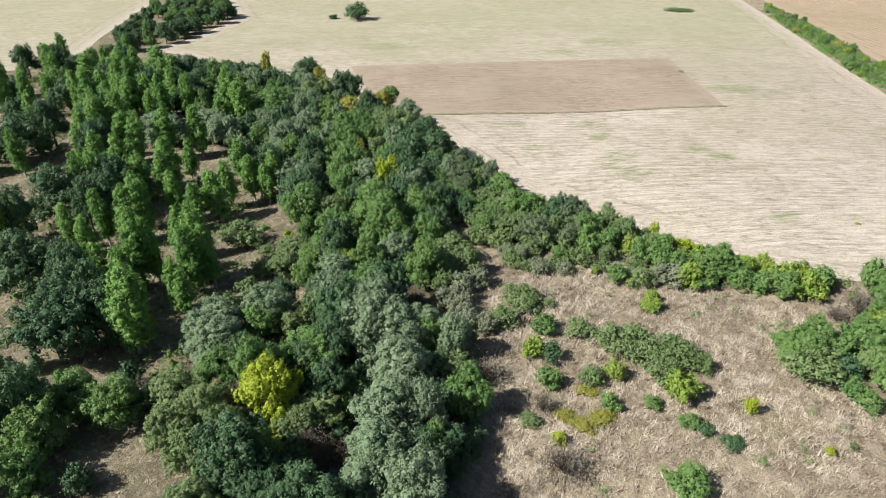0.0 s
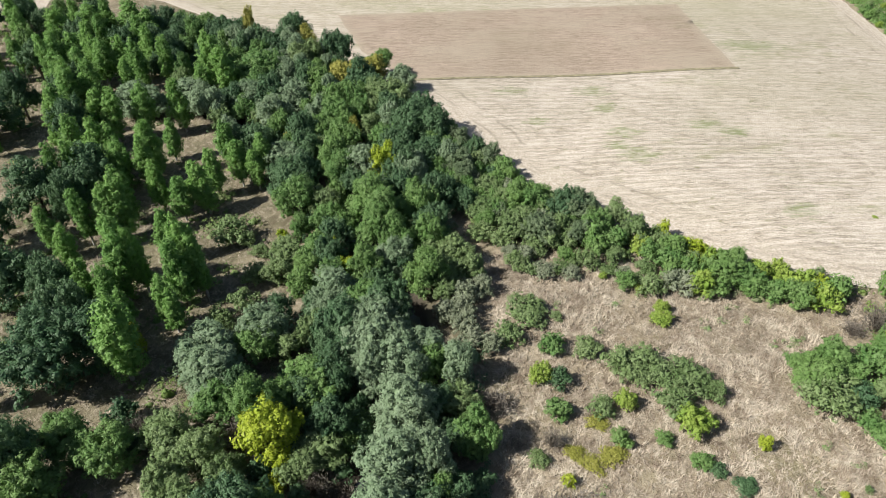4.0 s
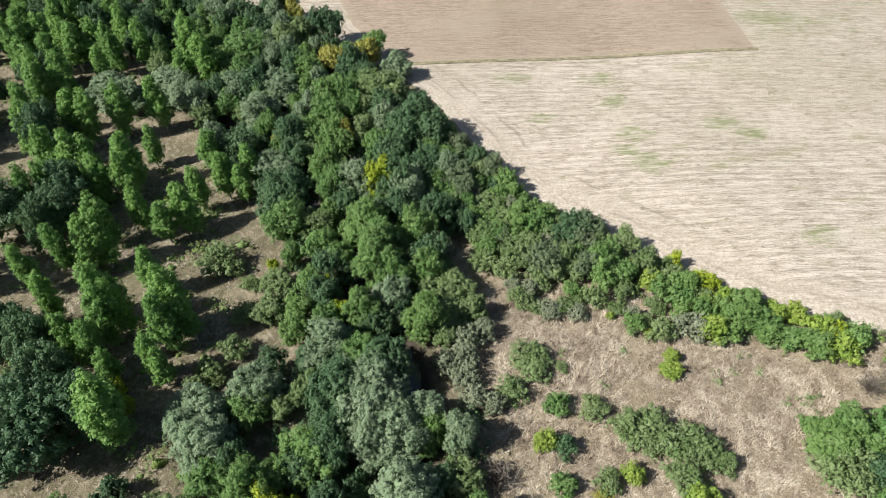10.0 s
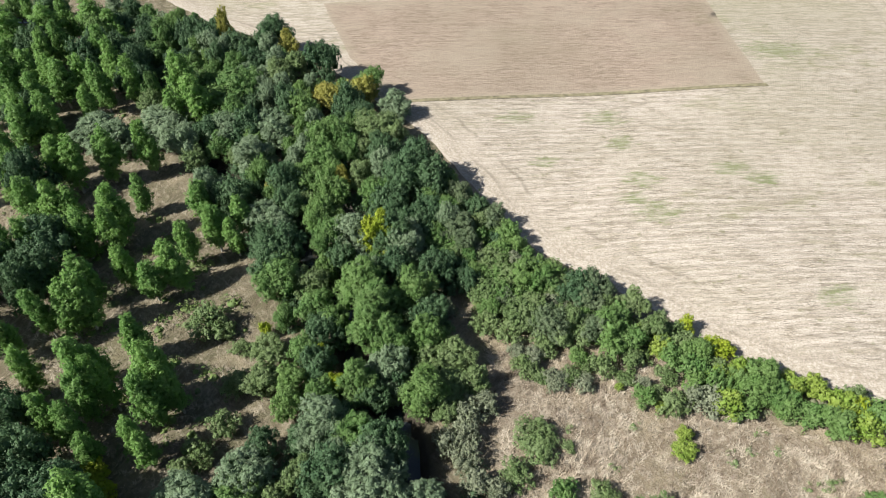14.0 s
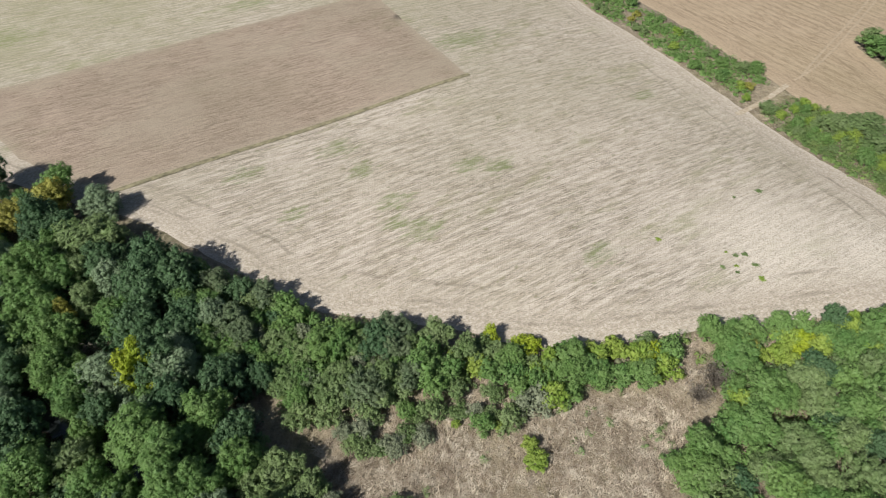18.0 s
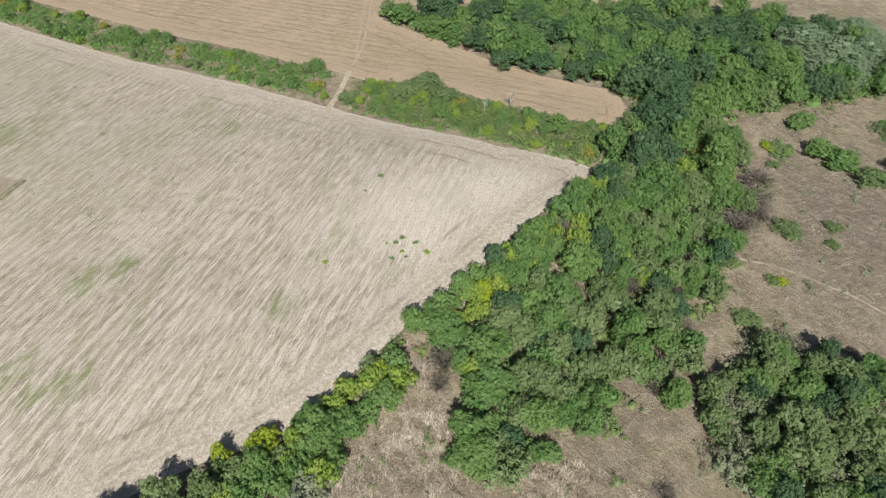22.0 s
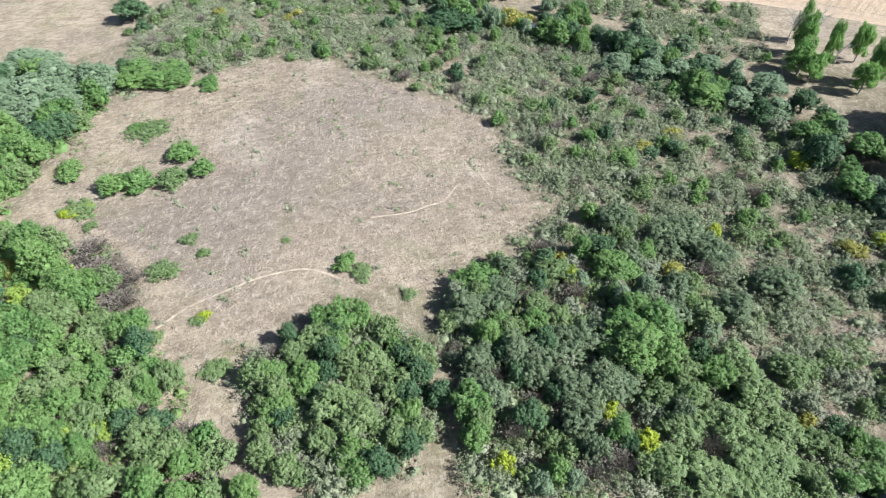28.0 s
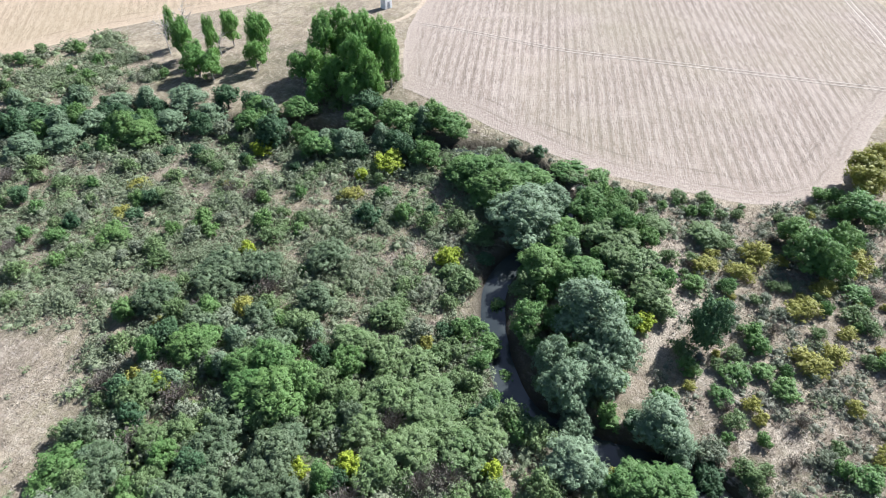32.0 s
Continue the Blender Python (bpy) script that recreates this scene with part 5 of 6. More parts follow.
WOOD_E = [(108, 55), (124, 52), (142, 54), (146, 76), (155, 99), (164, 122), (176, 116), (182, 90), (184, 66), (196, 40), (180, 5), (168, -8), (158, -2), (152, 6), (143, 24), (130, 36), (116, 28), (112, 40)]
SCRUB_S = [(166, -10), (150, -2), (157, -10), (145, -40), (130, -48), (100, -51), (86, -52), (74, -39), (60, -33), (62, -15), (62, -2), (50, 12), (40, 20), (18, 22), (2, 24), (-12, 20), (-4, 8), (3, -5), (2, -20), (-6, -32), (-20, -42), (-20, -58), (0, -74), (25, -86), (55, -94), (90, -100), (130, -98), (190, -90), (200, -40)]
BELT_S = [(180, -95), (130, -84), (100, -92), (60, -90), (30, -82), (10, -68), (-10, -58), (-14, -68), (4, -80), (30, -98), (60, -106), (95, -112), (140, -120), (180, -120)]
BEYOND = [(180, -122), (140, -122), (95, -116), (62, -112), (45, -118), (60, -150), (92, -138), (140, -136), (185, -145)]
CLUMP_I = [(73, 30), (75, 19), (70, 9), (59, 7), (49, 13), (46, 24), (52, 34), (63, 35)]
CLUMP_SE = [(61, -3), (57, -11), (51, -22), (38, -39), (27, -30), (20, -10), (27, 13), (36, 18), (47, 14)]
BANK_E = [(22, 14), (14, -30), (3, -28), (2, -5), (-4, 8), (-12, 18), (-14, 30), (5, 26)]
BANK_W = [(-6, -12), (-12, -24), (-24, -28), (-34, -38), (-36, -28), (-34, -16), (-28, -6), (-20, -2), (-10, 4)]
WILD_W = [(-38, -40), (-45, -32), (-58, -26), (-78, -24), (-88, -10), (-70, 20), (-40, 40), (-24, 34), (-20, 18), (-14, 10), (-22, 0), (-32, -8), (-36, -20)]

FAR_N = [(160, 320), (150, 262), (160, 240), (200, 250), (230, 330)]
grow(POPLARS, 52, [("poplar", 6, 9, 14, 0.17), ("poplar_dark", 1.6, 9, 12, 0.34), ("round", 1, 5, 8, 0.36), ("olivebush", 1.6, 1.5, 3, 0.6)], 0.62)
grow([(-62, 165), (-95, 205), (-125, 200), (-120, 150), (-80, 140)], 38, [("poplar", 5, 9, 13, 0.18), ("dark", 2, 8, 11, 0.36), ("round", 1, 7, 10, 0.36)], 0.5)
grow([(-66, 22), (-36, 30), (-34, 60), (-62, 72)], 20, [("poplar_dark", 3, 8, 11, 0.34), ("round", 2, 5, 8, 0.38), ("poplar", 1.5, 9, 12, 0.19), ("darkbush", 2, 2, 3.5, 0.55)], 0.55)
grow(GALLERY, 210, [("willow", 1.6, 6, 9, 0.36), ("round", 2.4, 5, 9, 0.36), ("dark", 2.4, 6, 9, 0.4), ("greenwillow", 1.2, 5, 8, 0.33), ("olive", 1.6, 4, 6, 0.42), ("bare", 0.3, 2.5, 4, 0.5), ("darkbush", 1.5, 2.5, 4, 0.55)], 0.40)
grow([(0, 128), (7, 117), (14, 107), (24, 98.5), (22, 88), (8, 93), (-2, 112)], 66, [("dark", 1.1, 4.5, 7, 0.42), ("ash", 2, 4, 6.5, 0.42), ("olive", 2, 4, 5.5, 0.42), ("darkbush", 0.8, 2.5, 4.5, 0.5), ("round", 1.6, 4, 6, 0.42), ("hawthorn", 2, 3, 4.5, 0.5), ("greybush", 0.8, 2.5, 4, 0.55)], 0.40, holes=[GLADE])
grow(EDGE, 90, [("hawthorn", 3, 3, 5, 0.5), ("round", 2, 4.5, 6.0, 0.4), ("olive", 1.6, 4, 5.5, 0.42), ("olivebush", 2, 2.5, 4, 0.55), ("bright", 1.5, 2.5, 4, 0.5)], 0.42, holes=[GLADE, GAP])
grow([(57, 77), (71, 70), (87, 63), (101, 55), (96, 53), (84, 58), (70, 64), (60, 70)], 34, [("bright", 3, 2.5, 4.5, 0.5), ("hawthorn", 2, 3, 5, 0.5), ("round", 1.5, 4, 5.5, 0.42), ("lime", 0.25, 3, 4.5, 0.45)], 0.42, holes=[GAP])
grow(COPSE, 130, [("hawthorn", 2, 3, 5, 0.5), ("round", 2.0, 4, 6.5, 0.42), ("greenwillow", 1, 4, 6, 0.38), ("dark", 1.1, 4, 6, 0.45), ("olive", 2.2, 4, 6, 0.42), ("olivebush", 1.2, 2.5, 4, 0.6), ("bright", 0.5, 3, 5, 0.5), ("bare", 1.3, 2, 4, 0.55)], 0.42, holes=[GAP])
grow([(8, 92), (18, 88), (31, 86), (31, 79), (20, 81), (8, 85)], 16, [("olivebush", 3, 1.5, 3, 0.6), ("greybush", 1.5, 1.5, 2.8, 0.6), ("hawthorn", 1, 2, 3, 0.55)], 0.6)
grow(HEDGE_E, 60, [("bush", 2, 1.8, 3.0, 0.55), ("bright", 2, 1.5, 2.6, 0.6), ("olivebush", 1.2, 1.6, 2.6, 0.6), ("round", 0.3, 3.5, 5, 0.42), ("yellowbush", 0.2, 1.5, 2.5, 0.6)], 0.5)
grow(HEDGE_N, 70, [("bush", 2, 1.6, 3, 0.6), ("bright", 1.5, 1.5, 3, 0.6), ("olivebush", 1.5, 1.5, 3, 0.6), ("yellowbush", 0.3, 1.5, 2.5, 0.6)], 0.55)
grow(FAR_N, 34, [("round", 2, 4, 7, 0.42), ("bush", 2, 2.5, 4, 0.55), ("olive", 1, 3, 5, 0.45)], 0.6)
grow(HEDGE_NW, 75, [("round", 2, 5, 8, 0.42), ("dark", 2, 5, 8, 0.45), ("olive", 1, 4, 6, 0.45), ("hawthorn", 1.5, 3, 4.5, 0.5)], 0.45)
grow(WOOD_E, 190, [("round", 3, 6, 9, 0.42), ("dark", 2.0, 6, 9, 0.45), ("olive", 1, 4, 6, 0.45), ("hawthorn", 1.5, 3, 5, 0.5)], 0.38)
grow(CLUMP_I, 56, [("olive", 2.6, 3, 5, 0.42), ("olivebush", 2, 2, 3.6, 0.6), ("round", 1.2, 3.5, 5, 0.42), ("dark", 1.8, 4, 5.5, 0.42), ("bare", 0.5, 2, 3.2, 0.5), ("darkbush", 1, 2, 3.5, 0.55)], 0.38)
grow(CLUMP_SE, 84, [("round", 1.2, 4, 6, 0.4), ("greenwillow", 1.2, 4, 6, 0.36), ("ash", 1.4, 4.5, 6.5, 0.40), ("dark", 0.6, 4, 6, 0.40), ("olive", 1.6, 3.5, 6, 0.40), ("willow", 0.8, 3.5, 5, 0.4), ("olivebush", 1.2, 2, 4, 0.6), ("limebush", 0.7, 2.5, 4, 0.5), ("yellowbush", 0.5, 2.5, 3.6, 0.55), ("greybush", 1.4, 2.4, 4, 0.6), ("bare", 2.2, 2.6, 4.4, 0.55)], 0.36)
grow(BANK_E, 60, [("olive", 1.5, 3, 5, 0.45), ("olivebush", 3, 2, 4, 0.6), ("bush", 1.2, 2, 4, 0.55), ("limebush", 0.6, 2, 3.4, 0.5), ("yellowbush", 0.6, 2, 3.2, 0.55), ("bare", 2, 2, 4, 0.55), ("greybush", 1, 2, 3.5, 0.6)], 0.45)
grow(BANK_W, 34, [("round", 1.5, 4, 6, 0.42), ("bush", 1.5, 2.5, 4, 0.55), ("olive", 1, 3, 4.5, 0.45)], 0.45)
grow(BELT_S, 150, [("willow", 2, 4, 7, 0.42), ("round", 2, 4, 7, 0.42), ("dark", 2, 4, 7, 0.42), ("greybush", 1, 2.5, 4, 0.6)], 0.36)
grow(SCRUB_S, 250, [("olivebush", 4, 2.2, 3.6, 0.55), ("bush", 2.2, 2.2, 3.6, 0.55), ("bare", 1.2, 2.2, 3.4, 0.55), ("greybush", 1.6, 2.0, 3.2, 0.6), ("limebush", 0.25, 1.8, 2.8, 0.6), ("yellowbush", 0.3, 1.8, 2.8, 0.6), ("darkbush", 0.8, 2.2, 4.0, 0.55)], 0.5, holes=[MEADOW, BELT_S])
grow(BEYOND, 40, [("olivebush", 3, 1.5, 3, 0.65), ("bush", 1.5, 2, 3.5, 0.6), ("olive", 1, 3, 5, 0.45)], 0.55)
grow(WILD_W, 135, [("olivebush", 2, 1.2, 2.6, 0.65), ("bush", 1.5, 1.5, 3, 0.6), ("yellowbush", 0.9, 1.0, 2.2, 0.65), ("greybush", 1, 1, 2.4, 0.65), ("bare", 0.6, 1.2, 2.4, 0.6)], 0.62, holes=[BANK_W])
bank = np.random.default_rng(77)
for i in range(6, len(STREAM_LINE) - 6, 2):
    c, step = STREAM_LINE[i], STREAM_LINE[i + 1] - STREAM_LINE[i - 1]
    side = np.array([-step[1], step[0]]) / np.linalg.norm(step)
    for hand in (-1, 1):
        x, y = c + side * hand * bank.uniform(3.5, 4.8)
        if (i * hand) % 3 and -62 < y < 60:
            plant(["olivebush", "bush", "darkbush", "olive", "greybush"][bank.integers(5)], x, y, bank.uniform(1.6, 3.4), bank.uniform(1.2, 1.9))
BANK_F = [(-6, -84), (-18, -69), (-27, -57), (-37, -42), (-48, -33), (-58, -26), (-54, -23), (-44, -29), (-34, -35), (-30, -42), (-31, -52), (-24, -62), (-12, -72)]
grow(BANK_F, 46, [("bush", 2, 1.2, 2.6, 0.6), ("olivebush", 2, 1.0, 2.4, 0.65), ("greybush", 1, 1.0, 2.0, 0.65), ("bare", 0.6, 1.2, 2.2, 0.6)], 0.6)
grow([(96, -50), (130, -48), (150, -30), (190, -20), (200, -70), (150, -100), (100, -92)], 40, [("bush", 2, 1.6, 3.0, 0.6), ("olivebush", 2, 1.4, 2.6, 0.65), ("round", 1, 3, 4.5, 0.45)], 0.8, holes=[MEADOW])
plant("darkbush", -37, 290, 7, 5.5)
plant("dark", -48, 292, 2.0, 2.0)
plant("olivebush", 106, 309, 1.6, 4.0)
plant("olivebush", 112, 308, 1.4, 3.0)


# low thicket and dry grass: nobody could count these
def mounds(name, zone, density, low, high, leaf, mat, label, category, seed, holes=(), cut=-0.3, per=1.0, slim=0.7, rim=0.0, broad=0.4):
    """Close scrub: many small domes of leaf sprays that run into one another."""
    rng = np.random.default_rng(seed)
    p = np.array(zone, float)
    lo, hi = p.min(0), p.max(0)
    xy = rng.uniform(lo, hi, (int(density * (hi - lo).prod()), 2))
    keep = inside(xy[:, 0], xy[:, 1], zone)
    for h in holes:
        rag = 6.5 * np.stack([drift(xy[:, 0] * 0.1, xy[:, 1] * 0.1, 51), drift(xy[:, 0] * 0.1, xy[:, 1] * 0.1, 52)], 1) + rng.normal(size=xy.shape) * 1.8
        keep &= ~inside(xy[:, 0] + rag[:, 0], xy[:, 1] + rag[:, 1], h)
    xy = xy[keep]
    xy = xy[line_distance(xy[:, 0], xy[:, 1], STREAM_LINE) > 2.3]
    heap = 0.6 * drift(xy[:, 0] * 0.11, xy[:, 1] * 0.11, seed) + 0.35 * drift(xy[:, 0] * 0.3, xy[:, 1] * 0.3, seed + 3)
    xy, heap = xy[heap > cut], heap[heap > cut]
    tall = (low + (high - low) * rng.random(len(xy)) ** 2.0) * np.clip(0.8 + 0.5 * heap, 0.5, 1.3)
    wide = tall * rng.uniform(0.55, 1.2, len(xy)) + broad
    if holes and rim:
        near = np.min([line_distance(xy[:, 0], xy[:, 1], np.array([*h, h[0]], float)) for h in holes], 0)
        tall *= np.clip(0.25 + near / rim, 0.25, 1)
        wide = np.maximum(0.35, wide * np.clip(0.45 + near / rim, 0.45, 1))
    heads = np.maximum(3, (per * 1.5 * (wide * (wide + tall)) / 0.42).astype(int))
    own = np.repeat(np.arange(len(xy)), heads)
    d = rng.normal(size=(len(own), 3))
    d[:, 2] = np.abs(d[:, 2])
    d /= np.linalg.norm(d, axis=1)[:, None]
    rad = np.stack([wide, wide, tall], 1)[own] * (rng.uniform(0.7, 1.0, len(own)) + 0.4 * rng.random(len(own)) ** 3)[:, None]
    base = np.column_stack([xy, land(xy[:, 0], xy[:, 1])])[own]
    out = d + (0, 0, 0.5)
    out /= np.linalg.norm(out, axis=1)[:, None]
    c, g = puff_leaves(base + d * rad, out, rng.uniform(0.2, 0.42, len(own)), leaf * 0.72, 0.38, rng)
    v = leaves_verts(c, g, leaf * 0.92, rng, slim * 1.1).reshape(-1, 4, 3)[:, 1:].reshape(-1, 3)
    # a rough leafy core under the sprays of each dome
    m, rings, sides = len(xy), ((0.95, 0.02), (0.80, 0.50), (0.46, 0.78), (0.10, 0.88)), 6
    core = np.zeros((m, len(rings), sides, 3))
    for r, (out, up) in enumerate(rings):
        for k in range(sides):
            a = 2 * math.pi * k / sides
            wob = 0.52 * (1 + 0.25 * rng.normal(size=m))
            core[:, r, k] = np.stack([math.cos(a) * out * wide * wob, math.sin(a) * out * wide * wob, up * tall * (0.62 + 0.12 * rng.normal(size=m))], 1)
    core += np.column_stack([xy, land(xy[:, 0], xy[:, 1])])[:, None, None, :]
    ring = np.array([[r * sides + k, r * sides + (k + 1) % sides, (r + 1) * sides + (k + 1) % sides, (r + 1) * sides + k] for r in range(len(rings) - 1) for k in range(sides)])
    core_faces = (ring[None] + (np.arange(m) * len(rings) * sides)[:, None, None]).reshape(-1, 4)
    faces = np.concatenate([np.arange(len(v)).reshape(-1, 3), core_faces[:, :3] + len(v), core_faces[:, [0, 2, 3]] + len(v)])
    me = quads_mesh(name, np.concatenate([v, core.reshape(-1, 3)]), faces)
    me.materials.append(mat)
    return tagged(new(name, me), label, category, kind="stuff")


def tufts(name, zone, density, tall, mat, label, seed, holes=(), cut=-0.2, clump=0.2, lie=0.5, blades=12, width=0.055):
    """Dry grass: tussocks whose pointed blades fall outwards and lean with their neighbours."""
    rng = np.random.default_rng(seed)
    p = np.array(zone, float)
    lo, hi = p.min(0), p.max(0)
    xy = rng.uniform(lo, hi, (int(density * (hi - lo).prod()), 2))
    keep = inside(xy[:, 0], xy[:, 1], zone)
    for h in holes:
        keep &= ~inside(xy[:, 0], xy[:, 1], h)
    xy = xy[keep]
    xy = xy[line_distance(xy[:, 0], xy[:, 1], STREAM_LINE) > 2.6]
    heap = drift(xy[:, 0] * clump, xy[:, 1] * clump, seed) * 0.45 + drift(xy[:, 0] * 0.6, xy[:, 1] * 0.6, seed + 5) * 0.3
    xy, heap = xy[heap > cut], heap[heap > cut]
    n = len(xy)
    size = tall * rng.uniform(0.6, 1.25, n) * np.clip(1 + heap, 0.6, 1.6)
    lean = np.stack([drift(xy[:, 0] * 0.4, xy[:, 1] * 0.4, 9 + seed), drift(xy[:, 0] * 0.4, xy[:, 1] * 0.4, 19 + seed)], 1) * lie
    own = np.repeat(np.arange(n), blades)
    m = len(own)
    way = rng.normal(size=(m, 2)) * 0.75 + lean[own] * 1.6
    root = np.column_stack([xy, land(xy[:, 0], xy[:, 1]) - 0.03])[own] + np.column_stack([rng.normal(size=(m, 2)) * 0.14, np.zeros(m)])
    up = np.clip(0.95 - 0.55 * np.hypot(way[:, 0], way[:, 1]), 0.12, 0.95)
    tip = root + np.column_stack([way, up]) * (size[own] * rng.uniform(0.7, 1.2, m))[:, None]
    side = np.column_stack([-way[:, 1], way[:, 0], np.zeros(m)])
    side *= (width * rng.uniform(0.6, 1.4, m) / (np.linalg.norm(side, axis=1) + 1e-6))[:, None]
    v = np.stack([root - side, root + side, tip], 1).reshape(-1, 3)
    me = quads_mesh(name, v, np.arange(len(v)).reshape(-1, 3))
    me.materials.append(mat)
    return tagged(new(name, me), label, "grass", kind="stuff")


mounds("scrub", SCRUB_S, 0.27, 0.5, 2.4, 0.32, LEAF["scrub"], "low olive-green scrub with grey twiggy patches and gaps of dry grass", "scrub", 3, holes=[MEADOW], cut=-0.5, rim=9.0, broad=0.8, per=1.35)
mounds("scrub", BEYOND, 0.32, 1.2, 3.0, 0.42, LEAF["scrub"], "low olive-green scrub below the far field", "scrub", 4)
mounds("undergrowth", COPSE, 0.15, 0.5, 2.2, 0.32, LEAF["thicket"], "dense mixed green thicket of the copse", "undergrowth", 5, cut=-0.3, holes=[GAP])
mounds("undergrowth", [(16, -88), (10, -104), (4, -112), (-8, -108), (-9, -94), (-2, -82)], 0.3, 0.6, 2.6, 0.36, LEAF["thicket"], "green bushes at the foot of the tall poplars", "undergrowth", 31)
mounds("undergrowth", WOOD_E, 0.11, 1.4, 4.0, 0.40, LEAF["green"], "green undergrowth of the far wood", "undergrowth", 28, holes=[TAN], cut=-0.4)
mounds("undergrowth", [(0, 128), (7, 117), (14, 107), (24, 98.5), (22, 88), (8, 93), (-2, 112)], 0.3, 1.2, 3.4, 0.32, LEAF["thicket"], "olive undergrowth of the field-edge trees", "undergrowth", 18, holes=[GLADE])
mounds("undergrowth", EDGE[2:-2], 0.2, 0.8, 2.6, 0.32, LEAF["thicket"], "olive undergrowth along the field edge", "undergrowth", 6, holes=[GLADE, GAP])
mounds("undergrowth", GALLERY, 0.16, 1.0, 2.6, 0.32, LEAF["dark"], "dark undergrowth below the stream trees", "undergrowth", 7, cut=-0.2)
mounds("weeds", HEDGE_E, 0.8, 0.4, 1.5, 0.32, LEAF["thicket"], "bright green weeds and brambles of the hedge", "weeds", 8, cut=-0.5)
mounds("weeds", HEDGE_N, 0.6, 0.6, 1.5, 0.36, LEAF["green"], "green weeds and brambles of the long hedge", "weeds", 9, cut=-0.5)
mounds("undergrowth", CLUMP_SE, 0.18, 0.8, 2.6, 0.32, LEAF["thicket"], "olive undergrowth of the dense clump", "undergrowth", 10, cut=-0.35)
mounds("undergrowth", CLUMP_I, 0.34, 0.8, 3.0, 0.32, LEAF["scrub"], "olive undergrowth of the round clump", "undergrowth", 11)
mounds("undergrowth", BANK_E, 0.30, 0.8, 2.8, 0.32, LEAF["scrub"], "olive undergrowth along the stream bank", "undergrowth", 12)
mounds("weeds", WILD_W, 0.42, 0.3, 1.4, 0.32, LEAF["greyscrub"], "low dusty weeds on the dry west bank", "weeds", 13, cut=-0.2)
mounds("weeds", POPLARS, 0.10, 0.4, 1.6, 0.32, LEAF["thicket"], "low green weeds and brambles among the poplars", "weeds", 14, cut=-0.1)
mounds("weeds", GLADE, 0.03, 0.25, 0.7, 0.22, LEAF["olive"], "low green weeds in the dry glade", "weeds", 15, cut=-0.1)
mounds("weeds", MEADOW, 0.035, 0.12, 0.55, 0.20, LEAF["scrub"], "small dull tussocks dotting the open meadow", "weeds", 29, cut=-0.1)
mounds("weeds", BANK_F, 0.4, 0.4, 1.2, 0.32, LEAF["greyscrub"], "dry weeds on the bank below the stubble field", "weeds", 17, cut=-0.4)
mounds("undergrowth", BANK_W, 0.30, 0.6, 1.8, 0.32, LEAF["scrub"], "grey-green undergrowth of the west bank", "undergrowth", 16, cut=-0.2)
tufts("dry_grass", GLADE, 3.6, 0.75, M_STRAW, "tall dry straw-coloured grass of the glade", 21, cut=-0.45)
tufts("dry_grass", MEADOW, 1.8, 0.34, M_MEADOW, "dry straw and brown grass of the open meadow", 22, cut=-0.2, lie=0.8, blades=10)
tufts("dry_grass", MEADOW, 0.8, 0.36, M_REED, "dry brown weeds of the open meadow", 27, cut=-0.1, clump=0.12, blades=10)
tufts("dry_grass", POPLARS, 0.9, 0.5, M_STRAW, "dry grass between the poplars", 23, cut=-0.35, blades=10, width=0.045)
tufts("dry_grass", GAP, 3.6, 0.6, M_STRAW, "dry straw grass of the gap in the field-edge trees", 30, cut=-0.6)
tufts("dry_grass", BANK_F, 3.0, 0.5, M_STRAW, "dry straw grass below the field edge", 26, cut=-1)
tufts("dry_grass", WILD_W, 3.0, 0.5, M_STRAW, "dry straw grass on the west bank", 24, cut=-0.35)
tufts("dry_grass", SCRUB_S, 1.0, 0.5, M_REED, "dry grass among the scrub", 25, holes=[MEADOW], cut=-1, blades=10)

# ---- tracks, hut and dead wood ----
ribbon("dirt_track", [(113, 115.5), (120, 116), (126, 117), (133, 118.5)], 1.3, M_DIRT, "worn pale dirt track through the gap in the hedge", "track", lift=0.14)
M_TRAIL = plain_material("trodden_straw", (0.315, 0.265, 0.192), 0.95, 0.3, 1.2)
for trail in ([(100, 34), (92.6, 32.4), (91.4, 24.6), (89.3, 18.1), (87.1, 12.6), (83, 7), (77, 5)], [(84, -10), (80, -15.3), (78.5, -19.1), (77, -22.8), (78, -28)], [(81, -35), (79.5, -33.8), (76.5, -33.7), (73, -32)]):
    ribbon("foot_trail", trail, 0.38, M_TRAIL, "faint pale trail trodden through the dry meadow grass", "trail", lift=0.05)
M_STRIP = plain_material("dull_grass_strip", (0.20, 0.18, 0.11), 0.95, 0.45, 0.8)
ribbon("boundary_strip", [(-6, 153.2), (20, 154.2), (45, 154.8), (71, 155.8)], 1.2, M_STRIP, "dull unploughed grass strip between two crops", "strip", lift=0.15)
M_WHEEL = plain_material("pressed_straw", (0.395, 0.345, 0.280), 0.95, 0.25, 1.5)
M_WHEEL_TAN = plain_material("pressed_tan_straw", (0.345, 0.278, 0.195), 0.95, 0.25, 1.5)
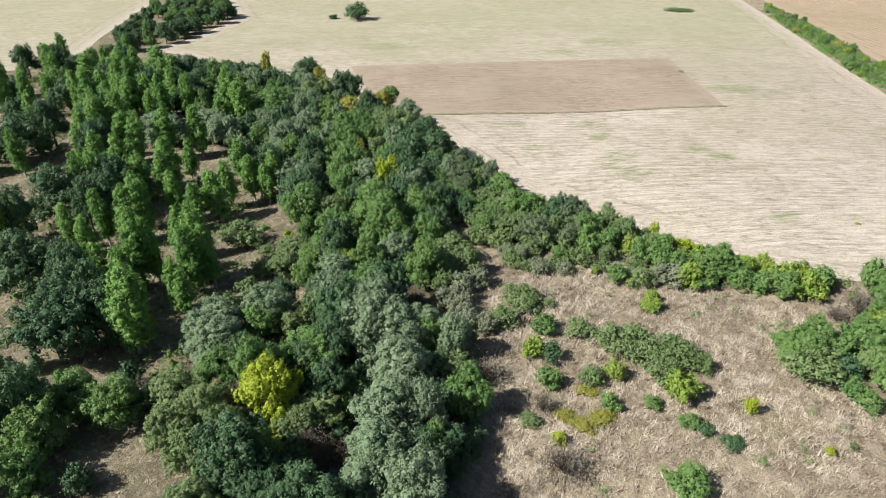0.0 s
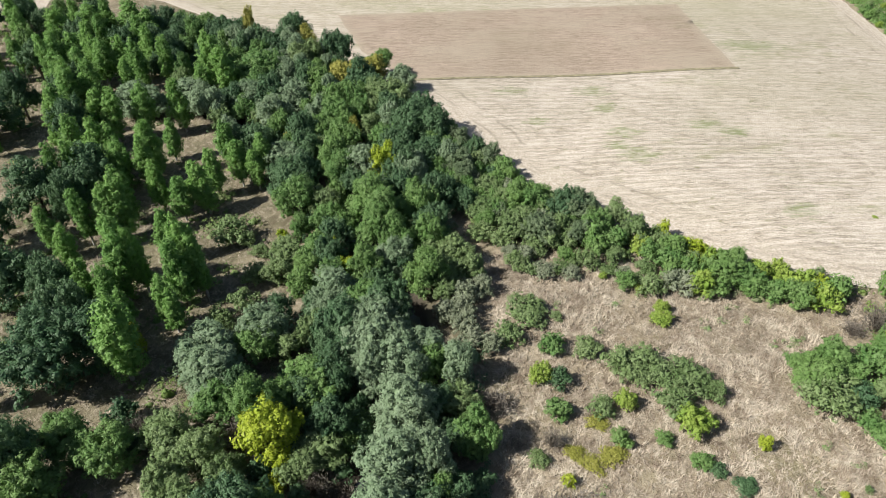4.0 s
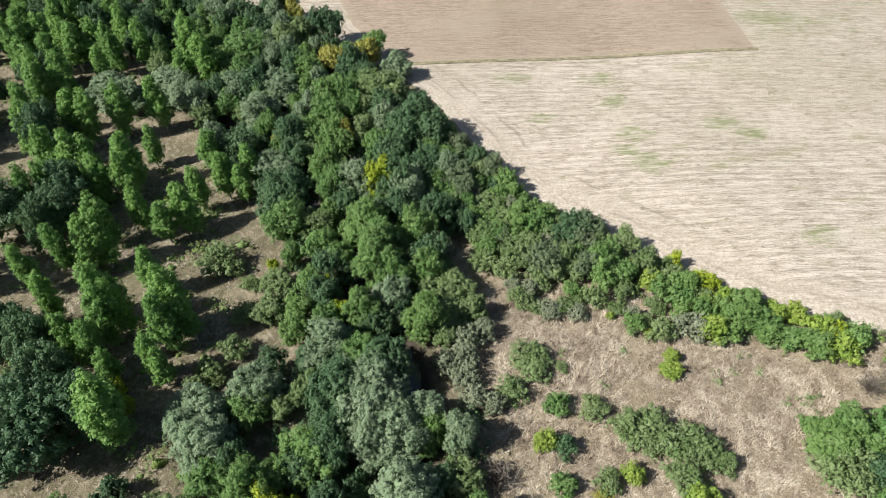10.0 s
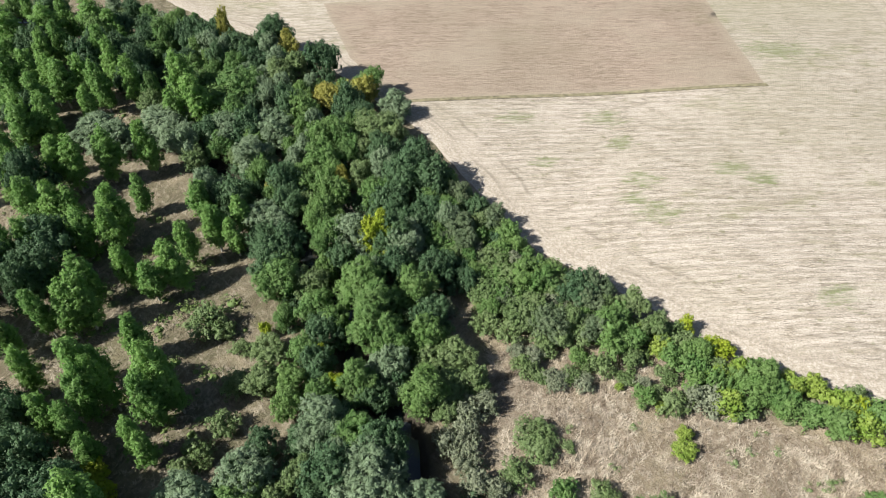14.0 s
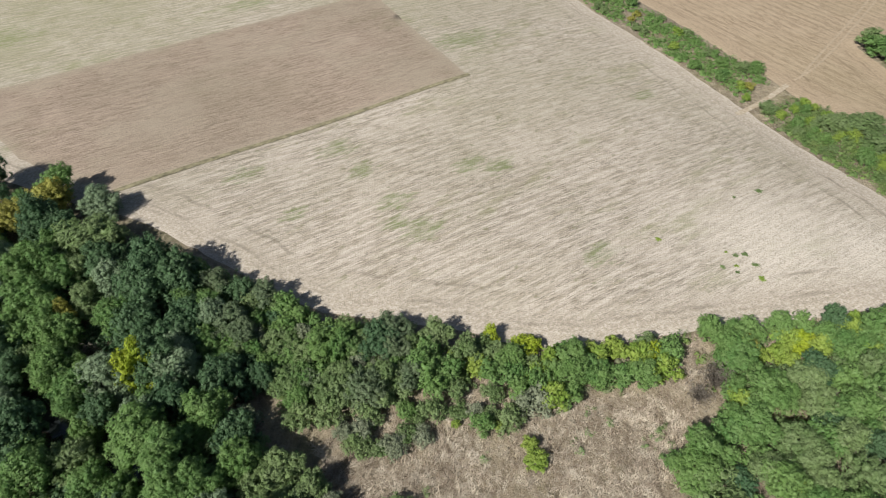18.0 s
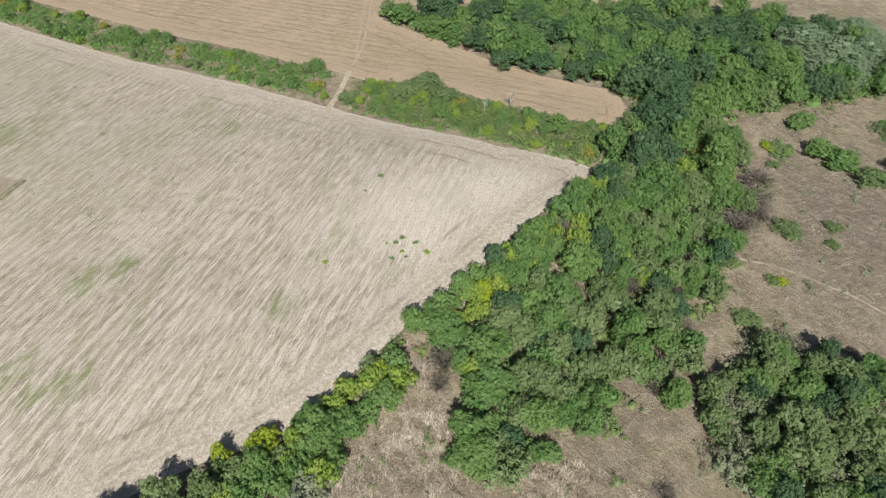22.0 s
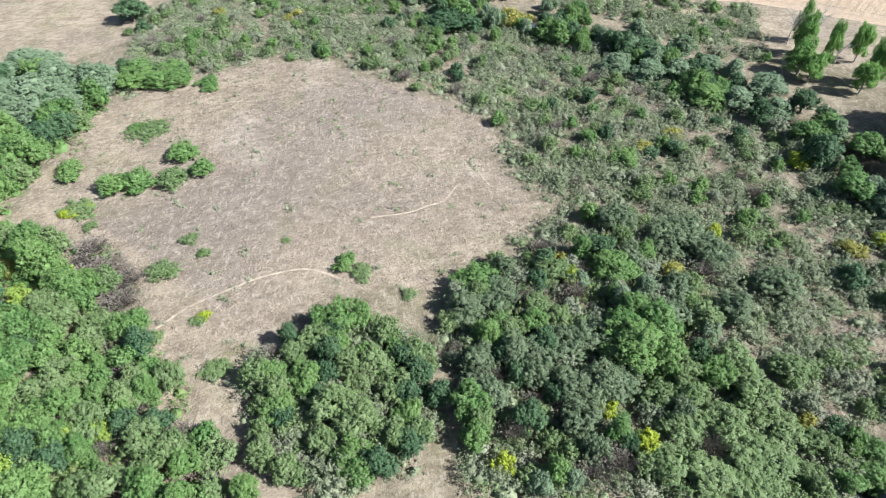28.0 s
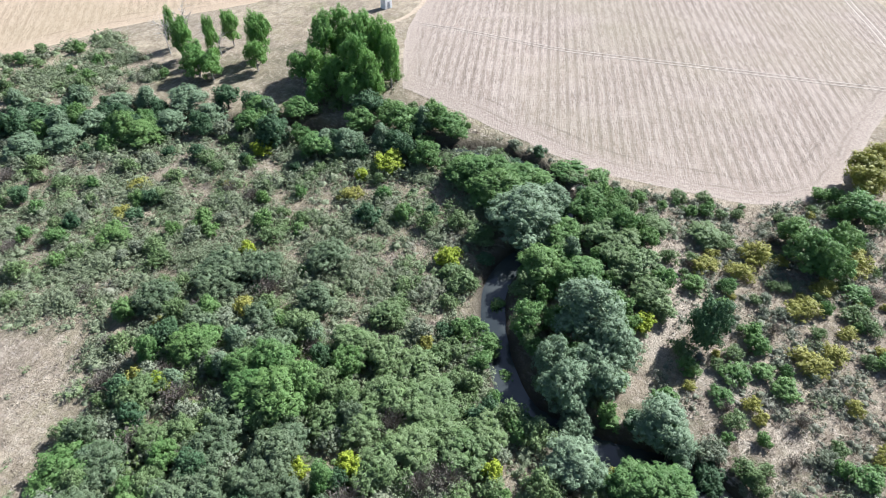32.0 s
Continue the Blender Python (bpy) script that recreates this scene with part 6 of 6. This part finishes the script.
for shift in (-0.9, 0.9):
    ribbon("wheel_track", [(-23, -124 + shift), (-55, -97.5 + shift), (-102, -66.5 + shift), (-130, -50 + shift)], 0.30, M_WHEEL, "pale wheel mark pressed across the stubble rows", "track", lift=0.12)
    ribbon("wheel_track", [(-170 + shift, -130), (-157 + shift, -105), (-142 + shift, -75), (-128 + shift, -54)], 0.40, M_WHEEL, "pale wheel mark pressed into the stubble", "track", lift=0.12)
    ribbon("wheel_track", [(137 + shift, 119), (150 + shift * 0.4, 122.6 + shift), (186, 135 + shift), (230, 152 + shift)], 0.5, M_WHEEL_TAN, "faint pale wheel mark across the tan field", "track", lift=0.12)
ribbon("dirt_track", [(-6, -124), (-14, -127), (-22, -132), (-30, -143), (-40, -165)], 1.5, M_WHEEL_TAN, "pale dirt track past the small hut", "track", lift=0.12)


def box_mesh(name, x0, y0, z0, x1, y1, z1, bevel=0.03):
    bm = bmesh.new()
    bmesh.ops.create_cube(bm, size=1.0, matrix=Matrix.Translation(((x0 + x1) / 2, (y0 + y1) / 2, (z0 + z1) / 2)) @ Matrix.Diagonal((x1 - x0, y1 - y0, z1 - z0, 1)))
    bmesh.ops.bevel(bm, geom=bm.edges[:], offset=bevel, segments=1, affect="EDGES")
    me = bpy.data.meshes.new(name)
    bm.to_mesh(me)
    bm.free()
    return me


def hut(x, y, turn):
    """A narrow white brick hut with a flat tin roof, as stands beside field power lines."""
    ob = new("transformer_hut")
    part("wall", box_mesh("wall", -1.3, -1.1, -0.3, 1.3, 1.1, 4.2), M_WALL, ob)
    roof = part("roof", box_mesh("roof", -1.6, -1.4, 4.2, 1.6, 1.4, 4.42), M_ROOFTIN, ob, "flat grey tin roof")
    part("door", box_mesh("door", -0.5, 1.1, 0.0, 0.5, 1.16, 2.05), plain_material("grey_steel", (0.25, 0.27, 0.30), 0.5), ob, "grey steel door")
    part("vent", box_mesh("vent", -0.45, 1.1, 2.9, 0.45, 1.15, 3.5), plain_material("dark_louvre", (0.08, 0.09, 0.10), 0.6), ob, "dark louvred vent")
    ob.matrix_world = Matrix.Translation((x, y, height(x, y))) @ Matrix.Rotation(turn, 4, "Z")
    tagged(ob, "small white hut with a flat grey roof at the field corner", "hut")


hut(-17.2, -140.5, 0.5)


def dead_tree(x, y, tall, label="leafless bleached dead tree with forked limbs"):
    rng = np.random.default_rng(int(abs(x * 7 + y)))
    ob = new("dead_tree")
    part("trunk", joined("trunk", [tube([(0, 0, -0.3), (0.1, 0.05, tall * 0.35), (0, 0.15, tall * 0.62)], [0.16, 0.12, 0.08], 6)]), BARK_PALE, ob)
    pieces = []
    for i in range(16):
        a, z = rng.uniform(0, 6.28), tall * rng.uniform(0.3, 0.65)
        q, up = tall * rng.uniform(0.12, 0.3), tall * rng.uniform(0.12, 0.36)
        b = np.array((math.cos(a) * q, math.sin(a) * q, z + up))
        pieces.append(tube([(0, 0.05, z), (b[0] * 0.5, b[1] * 0.5, z + up * 0.6), b], [0.07, 0.045, 0.012], 4))
        for k in range(3):
            e = b + rng.normal(size=3) * tall * 0.08
            pieces.append(tube([b * 0.7 + np.array((0, 0, z * 0.3)), e], [0.03, 0.008], 3))
    part("limb", joined("limb", pieces), BARK_PALE, ob)
    ob.location = (x, y, height(x, y))
    return tagged(ob, label, "tree")


for x, y, tall in ((126, 77, 4.5), (123, 82, 2.6), (126, 99, 2.8), (45, -131, 12), (42, -128, 11), (34, -126, 10), (40, -137, 12), (22, -121, 9), (32, -125, 8), (-67, 177, 3)):
    dead_tree(x, y, tall)

# low weeds that dot the stubble
weeds_xy = ((76, 86), (76.6, 84.6), (78, 84), (76, 79), (74, 82), (73, 84), (69, 94), (93, 94), (88, 95), (75, 83), (77.5, 81.5))
for k, (x, y) in enumerate(weeds_xy):
    plant("olivebush" if k % 3 else "bright", x, y, 0.22 + 0.04 * (k % 3), 0.32 + 0.1 * (k % 4))
